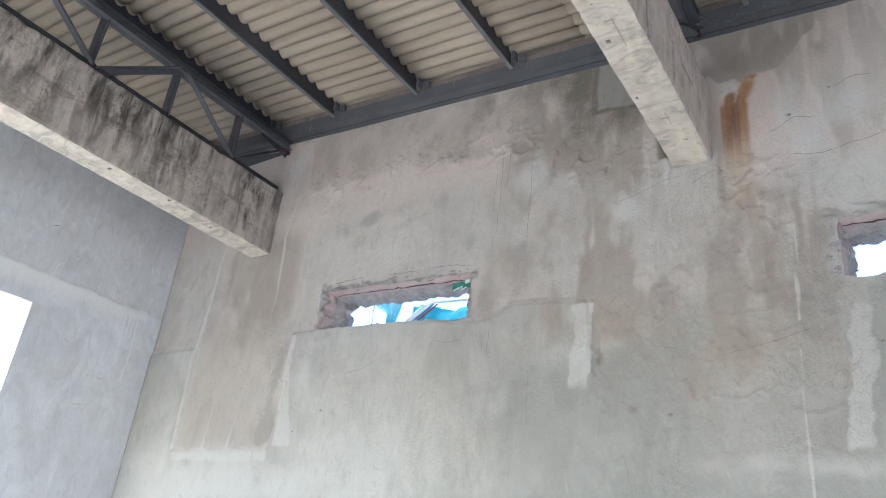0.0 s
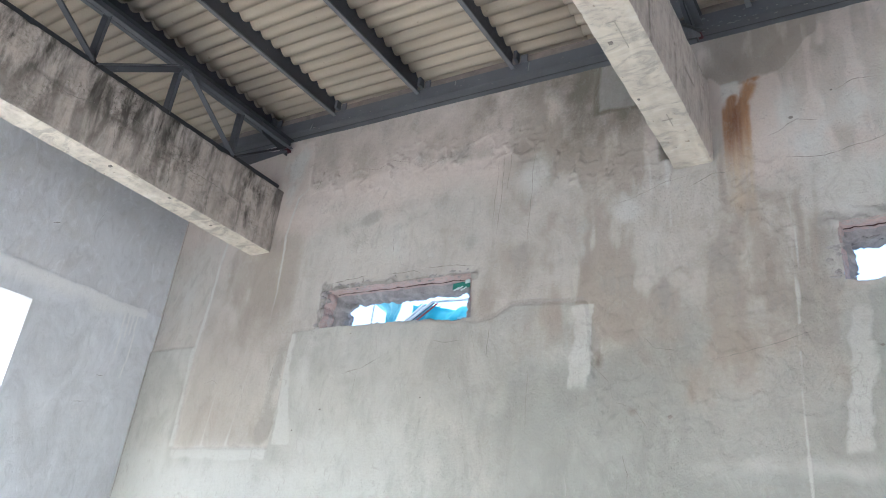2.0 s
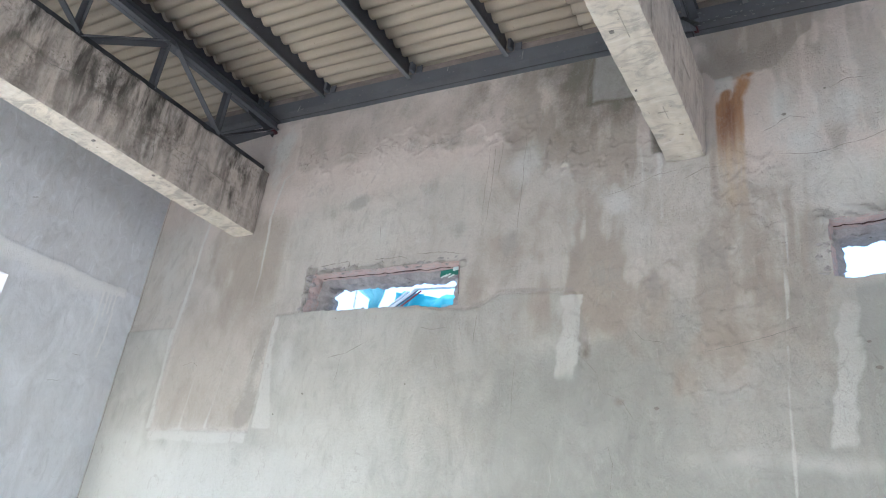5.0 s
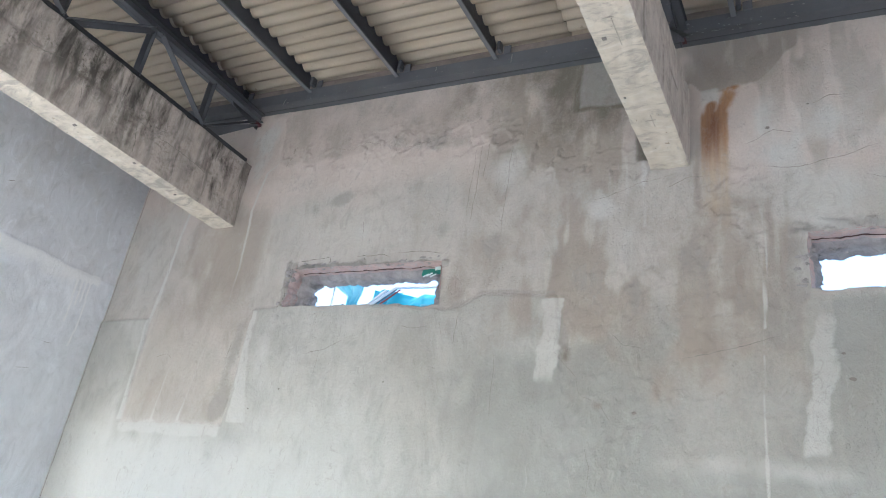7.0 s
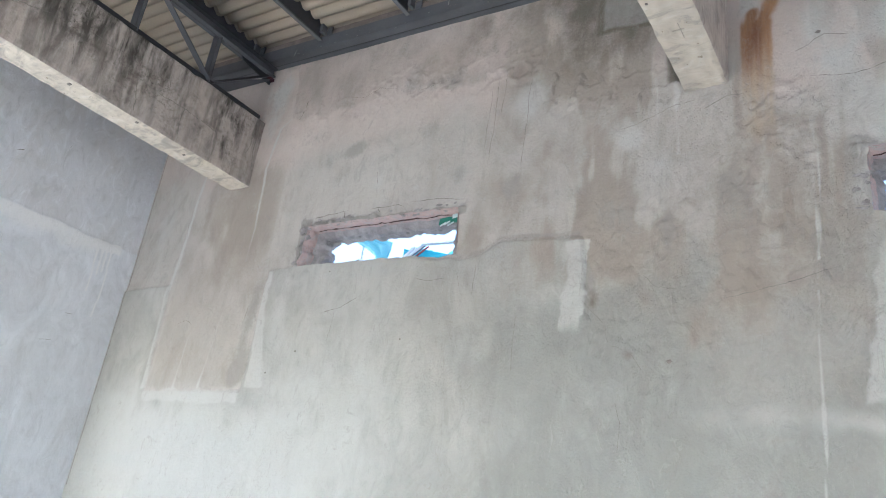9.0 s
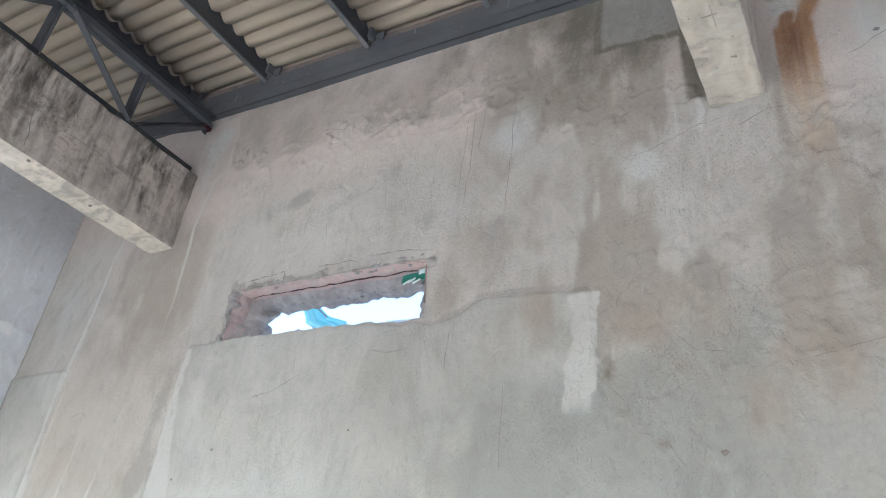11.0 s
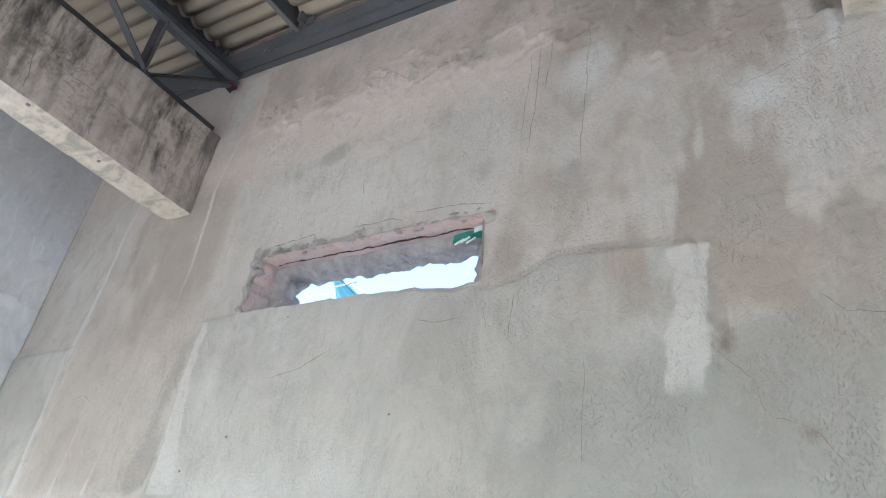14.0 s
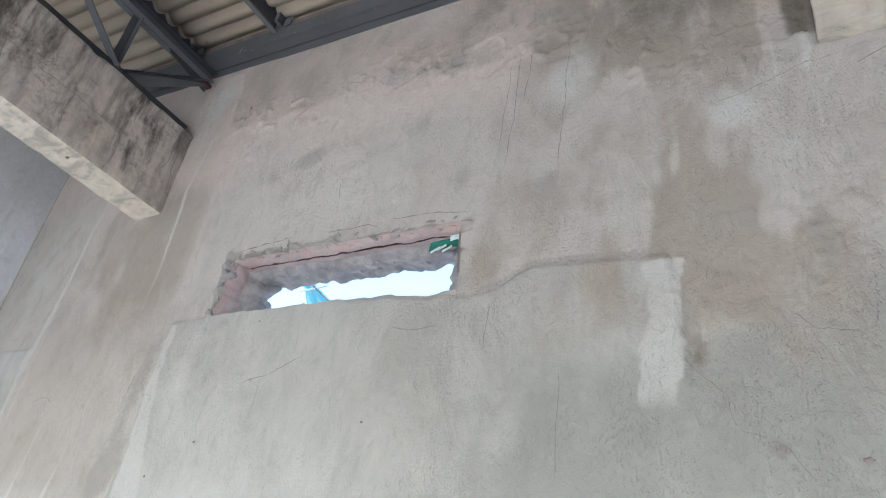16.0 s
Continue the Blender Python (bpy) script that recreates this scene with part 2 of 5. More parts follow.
def beam_under_material():
    """Pale cement face cast against plywood, with swirls of its grain."""
    m, n, l, bsdf = material("formwork_concrete", 0.88)
    v = coords(n, l, (1.6, 0.75, 1))
    w = n.new("ShaderNodeTexWave")
    w.wave_type, w.bands_direction = "BANDS", "X"
    w.inputs["Scale"].default_value = 2.2
    w.inputs["Distortion"].default_value = 14.0
    w.inputs["Detail"].default_value = 3
    w.inputs["Detail Scale"].default_value = 1.1
    l.new(v, w.inputs["Vector"])
    cloud = noise_tex(n, l, coords(n, l), 5, 5, 0.6, 1.0)
    c = blend(n, l, spread(n, l, cloud, 0.35, 0.65), (0.68, 0.62, 0.52), (0.56, 0.51, 0.43))
    c = blend(n, l, spread(n, l, w.outputs["Fac"], 0.45, 1.0, 0, 0.14), c, (0.40, 0.36, 0.29))
    blot = noise_tex(n, l, coords(n, l, (0.8, 1.7, 1)), 5.5, 7, 0.68, 1.1)
    c = blend(n, l, spread(n, l, blot, 0.50, 0.62, 0, 0.75), c, (0.35, 0.325, 0.285))
    c = blend(n, l, spread(n, l, blot, 0.46, 0.33, 0, 0.6), c, (0.74, 0.71, 0.65))
    spots = noise_tex(n, l, coords(n, l), 26, 3, 0.5)
    c = blend(n, l, spread(n, l, spots, 0.70, 0.74, 0, 0.6), c, (0.16, 0.12, 0.06))
    l.new(c, bsdf.inputs["Base Color"])
    bump(n, l, bsdf, math_node(n, l, "ADD", w.outputs["Fac"], blot), 0.5, 0.010)
    return m


def sheet_material():
    m, n, l, bsdf = material("fibre_cement", 0.9)
    v = coords(n, l)
    v_run = coords(n, l, (0.35, 1, 1))
    cloud = noise_tex(n, l, v_run, 2.5, 5, 0.6)
    fine = noise_tex(n, l, v, 60, 4, 0.6)
    info = n.new("ShaderNodeObjectInfo")
    c = blend(n, l, spread(n, l, cloud, 0.3, 0.7), (0.445, 0.385, 0.300), (0.365, 0.312, 0.240))
    c = blend(n, l, spread(n, l, info.outputs["Random"], 0, 1, 0, 0.3), c, (0.43, 0.39, 0.31))
    c = blend(n, l, spread(n, l, noise_tex(n, l, v, 17, 3), 0.70, 0.76, 0, 0.6), c, (0.2, 0.17, 0.12))
    c = blend(n, l, spread(n, l, fine, 0.4, 0.7, 0, 0.15), c, (0.3, 0.27, 0.22))
    l.new(c, bsdf.inputs["Base Color"])
    bump(n, l, bsdf, fine, 0.2, 0.003)
    return m


def tarp_material(name, a, b):
    m, n, l, bsdf = material(name, 0.45)
    v = coords(n, l)
    c = blend(n, l, spread(n, l, noise_tex(n, l, v, 5, 4), 0.35, 0.65), a, b)
    l.new(c, bsdf.inputs["Base Color"])
    bsdf.inputs["Transmission Weight"].default_value = 0.0
    mix = n.new("ShaderNodeMixShader")
    tr = n.new("ShaderNodeBsdfTranslucent")
    l.new(c, tr.inputs["Color"])
    mix.inputs[0].default_value = 0.35
    l.new(bsdf.outputs[0], mix.inputs[1])
    l.new(tr.outputs[0], mix.inputs[2])
    l.new(mix.outputs[0], n["Material Output"].inputs["Surface"])
    bump(n, l, bsdf, noise_tex(n, l, v, 30, 3), 0.2, 0.004)
    return m


PLASTER = plaster_material("cement_plaster", (0.515, 0.490, 0.447), (0.450, 0.424, 0.383), (0.395, 0.395, 0.365), blotch=(0.405, 0.368, 0.322))
GREY_PLASTER = plaster_material("grey_cement_plaster", (0.655, 0.662, 0.685), (0.61, 0.615, 0.635), (0.675, 0.692, 0.725), (0.34, 0.33, 0.32), (0.59, 0.58, 0.575), 0.5)
MORTAR = rough_material("rough_mortar", (0.40, 0.38, 0.37), (0.28, 0.265, 0.26), 14, bump_d=0.02)
def brick_material():
    """Pale pink brick smeared with grey mortar."""
    m, n, l, bsdf = material("pink_brick", 0.95)
    v = coords(n, l)
    big, small = noise_tex(n, l, v, 9, 5, 0.6, 0.6), noise_tex(n, l, v, 70, 4, 0.65)
    smear = noise_tex(n, l, v, 16, 5, 0.65, 1.2)
    c = blend(n, l, spread(n, l, big, 0.35, 0.65), (0.53, 0.42, 0.385), (0.45, 0.34, 0.31))
    c = blend(n, l, spread(n, l, smear, 0.48, 0.60, 0, 0.75), c, (0.42, 0.40, 0.38))
    c = blend(n, l, spread(n, l, small, 0.55, 0.75, 0, 0.4), c, (0.22, 0.14, 0.12))
    l.new(c, bsdf.inputs["Base Color"])
    bump(n, l, bsdf, math_node(n, l, "ADD", small, smear), 0.6, 0.010)
    return m


BRICK = brick_material()
BEAM_SIDE, BEAM_UNDER = beam_side_material(), beam_under_material()
STEEL = steel_material("grey_painted_steel", (0.088, 0.092, 0.099), 0.4)
# purlin steel twice: a shaded tone and one lit by floor bounce
SHADED_STEEL = steel_material("shaded_steel", (0.058, 0.061, 0.067), 0.2)
BOUNCE_LIT_STEEL = steel_material("bounce_lit_steel", (0.125, 0.128, 0.134), 0.4)
DARK_STEEL = steel_material("dark_painted_steel", (0.040, 0.042, 0.046), 0.08)
RED_PRIMER = rough_material("red_primer", (0.09, 0.022, 0.03), (0.06, 0.02, 0.028), 12, bump_d=0.002, rough=0.6)
SHEET = sheet_material()
# floor and ground lie out of view; tones set for the light they bounce
CONCRETE_FLOOR = rough_material("dusty_concrete", (0.60, 0.58, 0.545), (0.52, 0.50, 0.47), 1.2, (0.3, 0.27, 0.23), 0.25, 0.004)
GROUND = rough_material("dry_ground", (0.47, 0.43, 0.37), (0.39, 0.355, 0.305), 0.6, (0.15, 0.15, 0.08), 0.35, 0.02)
TARP = tarp_material("blue_tarpaulin", (0.09, 0.42, 0.50), (0.17, 0.54, 0.60))
PALE_TARP = tarp_material("pale_tarpaulin", (0.22, 0.52, 0.58), (0.32, 0.60, 0.64))
DEEP_TARP = tarp_material("teal_tarpaulin", (0.05, 0.26, 0.34), (0.09, 0.34, 0.42))
GREY_METAL = rough_material("grey_painted_pole", (0.16, 0.18, 0.19), (0.11, 0.12, 0.13), 8, bump_d=0.001, rough=0.5)
WHITE_METAL = rough_material("white_painted_pole", (0.78, 0.78, 0.76), (0.7, 0.7, 0.69), 8, bump_d=0.001, rough=0.5)
RED_PAINT = rough_material("red_painted_pole", (0.5, 0.10, 0.08), (0.42, 0.09, 0.07), 8, bump_d=0.001, rough=0.5)
GREEN_PLASTIC = rough_material("green_plastic", (0.02, 0.15, 0.11), (0.04, 0.21, 0.16), 20, bump_d=0.002, rough=0.35)
WHITE_PLASTIC = rough_material("white_plastic", (0.7, 0.78, 0.76), (0.6, 0.72, 0.7), 20, bump_d=0.002, rough=0.35)
BLACK_PLASTIC = rough_material("black_plastic", (0.03, 0.03, 0.03), (0.02, 0.02, 0.02), 20, bump_d=0.001, rough=0.5)

# ---------------------------------------------------------------- mesh helpers


def finish(name, bm, mat, parent=None, label="", smooth=False):
    me = bpy.data.meshes.new(name)
    bm.normal_update()
    bm.to_mesh(me)
    bm.free()
    for mm in mat if isinstance(mat, (list, tuple)) else [mat]:
        me.materials.append(mm)
    if smooth:
        me.polygons.foreach_set("use_smooth", [True] * len(me.polygons))
    ob = new(name, me)
    if parent is not None:
        ob.parent = parent
    if label:
        ob["label"] = label
    return ob


def part(name, bm, mat, parent, label="", smooth=False):
    return finish(name, bm, mat, parent, label, smooth)


def thing(name, label, category, group="", kind="", at=(0, 0, 0)):
    e = new(name)
    e.location = at
    e.empty_display_size = 0.1
    return tagged(e, label, category, group, kind)


def box(bm, x0, x1, y0, y1, z0, z1, m=None):
    vs = [bm.verts.new(Vector((x, y, z)) if m is None else m @ Vector((x, y, z))) for x in (x0, x1) for y in (y0, y1) for z in (z0, z1)]
    for f in ((0, 1, 3, 2), (4, 6, 7, 5), (0, 4, 5, 1), (2, 3, 7, 6), (0, 2, 6, 4), (1, 5, 7, 3)):
        bm.faces.new([vs[i] for i in f])
    return vs


def one_box(*a, bevel=0.0, m=None):
    bm = bmesh.new()
    box(bm, *a, m=m)
    if bevel:
        bmesh.ops.bevel(bm, geom=bm.edges[:], offset=bevel, segments=2, affect="EDGES", profile=0.5)
    return bm


def bar(a, b, w, h, bevel=0.0, up=(0, 0, 1)):
    """A straight bar from a to b, w wide and h high."""
    a, b = Vector(a), Vector(b)
    d = b - a
    zz = d.normalized()
    side = zz.cross(Vector(up)).normalized()
    top = side.cross(zz)
    m = Matrix.Translation(a) @ Matrix((side, zz, top)).transposed().to_4x4()
    return one_box(-w / 2, w / 2, 0, d.length, -h / 2, h / 2, bevel=bevel, m=m)


def angle_bar(a, b, leg, thick, out, drop):
    """A rolled L section from a to b: one leg along out, one along drop."""
    a, b, out, drop = Vector(a), Vector(b), Vector(out).normalized(), Vector(drop).normalized()
    bm = bmesh.new()
    prof = ((0, 0), (leg, 0), (leg, thick), (thick, thick), (thick, leg), (0, leg))
    rows = [[bm.verts.new(p + out * u + drop * v) for u, v in prof] for p in (a, b)]
    for i in range(6):
        j = (i + 1) % 6
        bm.faces.new((rows[0][i], rows[0][j], rows[1][j], rows[1][i]))
    bm.faces.new(rows[0][::-1])
    bm.faces.new(rows[1])
    bmesh.ops.recalc_face_normals(bm, faces=bm.faces[:])
    return bm


def profile_run(prof, a, b, rise=0.0):
    """A closed profile of (x, z) swept along y from a to b."""
    bm = bmesh.new()
    rows = [[bm.verts.new((x, y, z)) for x, z in prof] for y in (a, b)]
    k = len(prof)
    for i in range(k):
        j = (i + 1) % k
        bm.faces.new((rows[0][i], rows[0][j], rows[1][j], rows[1][i]))
    bm.faces.new(rows[0][::-1])
    bm.faces.new(rows[1])
    bmesh.ops.recalc_face_normals(bm, faces=bm.faces[:])
    return bm


def rough_box(lo, hi, step, amp, freq=6.0, seed=0.0, chip=0.0, y_fine=None):
    """A box of small quads with uneven faces and worn edges; material 1 on its underside."""
    bm = bmesh.new()
    ax = []
    for k in range(3):
        pts = list(line(lo[k], hi[k], step))
        if k == 1 and y_fine is not None:
            pts = list(line(lo[1], y_fine, step * 12)) + list(line(y_fine, hi[1], step))[1:]
        ax.append(pts)
    for k in range(3):
        p, q = [i for i in range(3) if i != k]
        for end, c in ((0, lo[k]), (1, hi[k])):
            grid = []
            for u in ax[p]:
                row = []
                for v in ax[q]:
                    co = [0, 0, 0]
                    co[k], co[p], co[q] = c, u, v
                    row.append(bm.verts.new(co))
                grid.append(row)
            for i in range(len(ax[p]) - 1):
                for j in range(len(ax[q]) - 1):
                    f = bm.faces.new((grid[i][j], grid[i + 1][j], grid[i + 1][j + 1], grid[i][j + 1]))
                    f.material_index = 1 if (k == 2 and end == 0) else 0
    bmesh.ops.remove_doubles(bm, verts=bm.verts[:], dist=1e-5)
    bmesh.ops.recalc_face_normals(bm, faces=bm.faces[:])
    c = Vector([(a + b) / 2 for a, b in zip(lo, hi)])
    for v in bm.verts:
        p = v.co.copy()
        at_edge = sum(1 for k in range(3) if min(abs(p[k] - lo[k]), abs(p[k] - hi[k])) < 1e-6)
        d = Vector([noise.noise(p * freq + Vector((seed + 7 * k, 3 * k, seed))) for k in range(3)])
        v.co = p + d * amp
        if at_edge >= 2:
            n1 = noise.noise(p * 9 + Vector((seed, 5, 1)))
            n2 = max(0.0, noise.noise(p * 11 + Vector((seed, 9, 2))) - 0.35)
            pull = chip * (0.6 + 0.5 * n1 + 5.0 * n2)
            for k in (0, 2):
                v.co[k] += (c[k] - p[k]) / max(1e-6, abs(c[k] - p[k])) * pull
    return bm


def grid_mesh(name, us, vs, place, mats, keep=None, masks=None):
    """A sheet of quads over us x vs. place gives the points' arrays, masks float attributes."""
    U, V = np.meshgrid(us, vs, indexing="ij")
    X, Y, Z = place(U, V)
    nu, nv = U.shape
    pts = np.stack([X, Y, Z], -1).reshape(-1, 3)
    idx = np.arange(nu * nv).reshape(nu, nv)
    quads = np.stack([idx[:-1, :-1], idx[1:, :-1], idx[1:, 1:], idx[:-1, 1:]], -1).reshape(-1, 4)
    if keep is not None:
        uc, vc = np.meshgrid((us[1:] + us[:-1]) / 2, (vs[1:] + vs[:-1]) / 2, indexing="ij")
        quads = quads[keep(uc, vc).reshape(-1)]
    me = bpy.data.meshes.new(name)
    me.vertices.add(len(pts))
    me.vertices.foreach_set("co", pts.astype(np.float32).ravel())
    me.loops.add(quads.size)
    me.loops.foreach_set("vertex_index", quads.astype(np.int32).ravel())
    me.polygons.add(len(quads))
    me.polygons.foreach_set("loop_start", np.arange(0, quads.size, 4, dtype=np.int32))
    me.polygons.foreach_set("use_smooth", np.ones(len(quads), dtype=bool))
    me.update(calc_edges=True)
    for key, values in (masks(U, V) if masks else {}).items():
        at = me.attributes.new(key, "FLOAT", "POINT")
        at.data.foreach_set("value", np.clip(values, 0, 1).astype(np.float32).ravel())
    me.materials.append(mats)
    return me


# ---------------------------------------------------------------- plan
WEST, EAST, SOUTH = -2.19, 10.0, -7.6
WALL = 0.22                                        # thickness of the north wall


def purlin_z(x):
    return 5.46 - 0.057 * (x + 0.13)


def rafter_z(x):
    return 5.336 - 0.057 * (x + 0.13)


PURLIN_H = 0.125

# openings of the north wall: nominal edges, then the true, uneven ones
W1 = (0.0, 1.335, 3.38, 3.72)
W2 = (3.637, 5.00, 3.315, 3.645)


def w1_top(x):
    return 3.715 - 0.026 * x + 0.022 * (fbm(x * 13, x * 0 + 1.5, 11, 4) - 0.5)


def w1_low(x):
    return 3.405 - 0.034 * x + 0.03 * (fbm(x * 11, x * 0 + 2.5, 14, 4) - 0.5) - 0.02 * np.exp(-((x - 1.2) / 0.08) ** 2)


def w1_left(z):
    return -0.03 - 0.09 * ramp(3.55 - z, 0, 0.2) * 0.5 + 0.055 * (fbm(z * 14, z * 0 + 3.5, 17, 4) - 0.5)


def w1_right(z):
    return 1.318 + 0.02 * ramp(3.66 - z, 0, 0.3) + 0.008 * (fbm(z * 14, z * 0 + 4.5, 19, 3) - 0.5)


def w2_top(x):
    return 3.65 + 0.030 * (fbm(x * 13, x * 0 + 5.5, 21, 4) - 0.5)


def w2_low(x):
    return 3.31 + 0.045 * (fbm(x * 8, x * 0 + 6.5, 24, 4) - 0.5)


def w2_left(z):
    return 3.637 + 0.03 * (fbm(z * 14, z * 0 + 7.5, 27, 3) - 0.5)


def w2_right(z):
    return 5.0 + 0.014 * (fbm(z * 14, z * 0 + 8.5, 29, 3) - 0.5)


def near(d, reach=0.10):
    return np.clip(1 - np.abs(d) / reach, 0, 1)


# ---------------------------------------------------------------- north wall


def fresh_edge(x):
    """Height below which the wall carries its newer coat."""
    z = np.full_like(x, 2.47)
    z = z + (3.38 - 2.47) * (1 - ramp(x, -1.56, -1.50))
    z = z + (3.405 - 2.47) * ramp(x, -0.395, -0.345)
    z = z - 0.05 * ramp(x, 0.2, 1.4)
    z = z - 0.04 * ramp(x, 1.30, 1.42) + 0.085 * ramp(x, 1.48, 1.68) - 0.04 * ramp(x, 1.75, 2.15)
    z = z - 0.62 * ramp(x, 2.17, 2.28)
    z = z - 0.42 * ramp(x, 2.3, 2.9)
    return z


def blob(x, z, px, pz, sx, sz, wob):
    return np.exp(-(((x - px) / sx) ** 2 + ((z - pz) / sz) ** 2)) * np.clip(0.25 + 1.5 * wob, 0, 1.3)


def patch(x, z, px, pz, sx, sz, wob):
    """A cloudy patch with a broken edge."""
    d = np.sqrt(((x - px) / sx) ** 2 + ((z - pz) / sz) ** 2)
    return ramp(1.25 - d + 2.6 * (wob - 0.5), 0.0, 1.7)


COAT = ((-2.2, 5.6), (-0.60, 5.3), (-0.50, 4.78), (0.0, 4.76), (0.45, 4.73), (0.64, 4.84), (1.05, 4.70), (1.31, 4.70), (1.6, 4.65), (1.84, 4.61), (1.98, 4.36), (2.3, 4.28), (2.8, 4.25))


def coat_line(x):
    """Foot of the rough upper coat under the rafter."""
    return np.interp(x, [p[0] for p in COAT], [p[1] for p in COAT])


def north_masks(x, z):
    warp = 0.05 * (fbm(x * 6, z * 6, 31, 4) - 0.5)
    warp2 = 0.30 * (fbm(x * 2.5, z * 2.5, 35, 4) - 0.5)
    warp3 = 0.30 * (fbm(x * 2.5 + 5, z * 2.5 + 9, 36, 4) - 0.5)
    xw, zw = x + 0.14 * (fbm(x * 5, z * 5, 37, 4) - 0.5), z + 0.14 * (fbm(x * 5 + 9, z * 5, 39, 4) - 0.5)
    big = fbm(x * 1.3, z * 1.3, 41, 4)
    wob = fbm(x * 7, z * 5, 43, 4)
    runs = fbm(x * 11, z * 0.9, 47, 4)
    runs_fine = fbm(x * 40, z * 1.6, 49, 3)
    slant = 0.03 * (z - 3.0) * ((x > -0.6) & (x < 0.0))
    edge = fresh_edge(x + slant + warp * 0.5)
    soft_edge = np.where(x > 2.25, 0.35, 0.022)
    fresh = np.clip((edge - (z + warp * np.where(x > 2.25, 5, 0.5))) / soft_edge + 0.5, 0, 1)
    amount = np.clip(0.55 + 0.5 * big + 0.25 * ramp(2.6 - z, 0, 0.4), 0, 1)
    sway = 0.07 * (fbm(x * 1.5 + 3, z * 3.5, 59, 4) - 0.5)
    foot = 4.755 + 0.10 * ramp(-x, -3.10, -3.01) + 0.30 * ramp(x, 3.36, 3.74) + 0.012 * np.sin(x * 23)
    mortar = band(x + warp, 2.98, 3.68, 0.03) * ramp(z + 1.4 * warp - foot, -0.012, 0.018)
    # lighter trowelled lips and skim marks at the coat's edges, with painted lip highlights
    lime = 1.0 * streak(x + warp * 0.4, z, [(-1.44, 4.75), (-1.52, 3.7), (-1.56, 3.3), (-1.53, 2.5)], 0.020) * (0.4 + wob)
    lime += 0.85 * band(z + warp, 2.40, 2.475, 0.02) * band(x, -1.5, -0.4, 0.03) * (0.3 + wob)
    lime += 0.9 * band(x + 1.2 * warp + 0.04 * (z - 3.4), -0.365, -0.315 + 0.10 * ramp(3.1 - z, 0, 0.6), 0.02) * band(z, 2.50, 3.39, 0.015) * (0.75 + 0.4 * wob)
    lime += 0.66 * band(x + 2.8 * warp + 0.4 * sway - 0.035 * np.sin(np.clip((3.34 - z) / 0.6, 0, 1) * np.pi), 2.055, 2.185, 0.012) * ramp(z + 3 * warp, 2.72, 2.86) * (1 - ramp(z + warp, 3.325, 3.345)) * (0.65 + 0.6 * wob)
    lime += 0.62 * band(x + 2.4 * warp + 0.5 * sway + 0.12 * (3.13 - z), 3.635, 3.745, 0.014) * band(z + 4 * warp, 2.43, 3.15, 0.03) * (0.65 + 0.6 * wob)
    lime += 0.25 * band(z + warp2 * 0.5, 2.33, 2.44, 0.07) * band(x, 2.75, 3.66, 0.3) * (0.3 + wob)
    lime += 0.7 * streak(x + sway * 0.2, z, [(3.41, 3.90), (3.40, 3.35), (3.39, 3.0)], 0.006) * ramp(runs_fine, 0.3, 0.6)
    lime += 0.7 * streak(x, z, [(3.43, 3.70), (3.415, 3.3), (3.40, 3.1)], 0.006)
    lime += 0.7 * streak(x + sway * 0.5, z, [(3.38, 2.95), (3.37, 2.4), (3.36, 1.9)], 0.0055) * (0.5 + 0.9 * fbm(x * 2, z * 9, 55, 3))
    lime += 0.85 * streak(x + warp * 0.6, z, [(-0.50, 4.80), (-0.62, 4.72), (-0.67, 4.35), (-0.64, 3.8), (-0.66, 3.5)], 0.014) * (0.35 + 0.65 * ramp(z, 3.5, 4.3)) * (0.4 + wob)
    lime += 0.40 * streak(x + warp * 0.2, z, [(-1.12, 2.95), (-1.16, 2.5)], 0.012) * (0.4 + wob)
    lime += 0.40 * streak(x + warp * 0.2, z, [(-0.78, 3.1), (-0.86, 2.5)], 0.012) * (0.4 + wob)
    lime += 0.50 * streak(x + warp * 0.2, z, [(2.60, 4.35), (2.62, 4.05)], 0.012)
    lime += 0.40 * streak(x + warp * 0.2, z, [(2.72, 4.15), (2.74, 3.8)], 0.010)
    for px, pz, q in ((0.56, 4.03, 0.05), (0.20, 4.10, 0.03), (0.92, 3.90, 0.03), (2.30, 4.04, 0.13), (1.78, 4.42, 0.12), (2.45, 3.95, 0.07), (3.5, 4.3, .2), (3.9, 4.6, .3), (2.6, 3.7, .12)):
        lime += 0.40 * blob(xw, zw, px, pz, q, 1.6 * q, wob)
    lime += 0.30 * blob(xw, zw, -1.1, 2.05, 0.9, 0.38, wob) + 0.22 * blob(xw, zw, 0.9, 2.3, 0.9, 0.5, wob) + 0.2 * blob(xw, zw, 2.3, 2.35, 0.5, 0.4, wob)
    # paler round window 2, in place of the glare from its sky
    lime += 0.42 * ramp(x + warp2, 3.38, 3.6) * band(z + warp3, 3.25, 4.05, 0.15) * (0.6 + 0.6 * wob)
    lime += 0.30 * patch(x + warp2, z + warp3, 3.45, 4.50, 0.10, 0.22, wob) + 0.25 * patch(x + warp2, z + warp3, 3.8, 4.25, 0.25, 0.2, wob)
    # new skim low on the left, whitened further for the glare there
    lime += 0.60 * ramp(2.72 - z + warp2 * 0.6, 0.0, 0.6) * (1 - ramp(x, 0.0, 1.7)) * (0.6 + 0.8 * wob)
    lime += 0.30 * (1 - ramp(x + warp, -1.62, -1.55)) * ramp(3.40 - z, 0.0, 0.05) * (0.5 + wob)
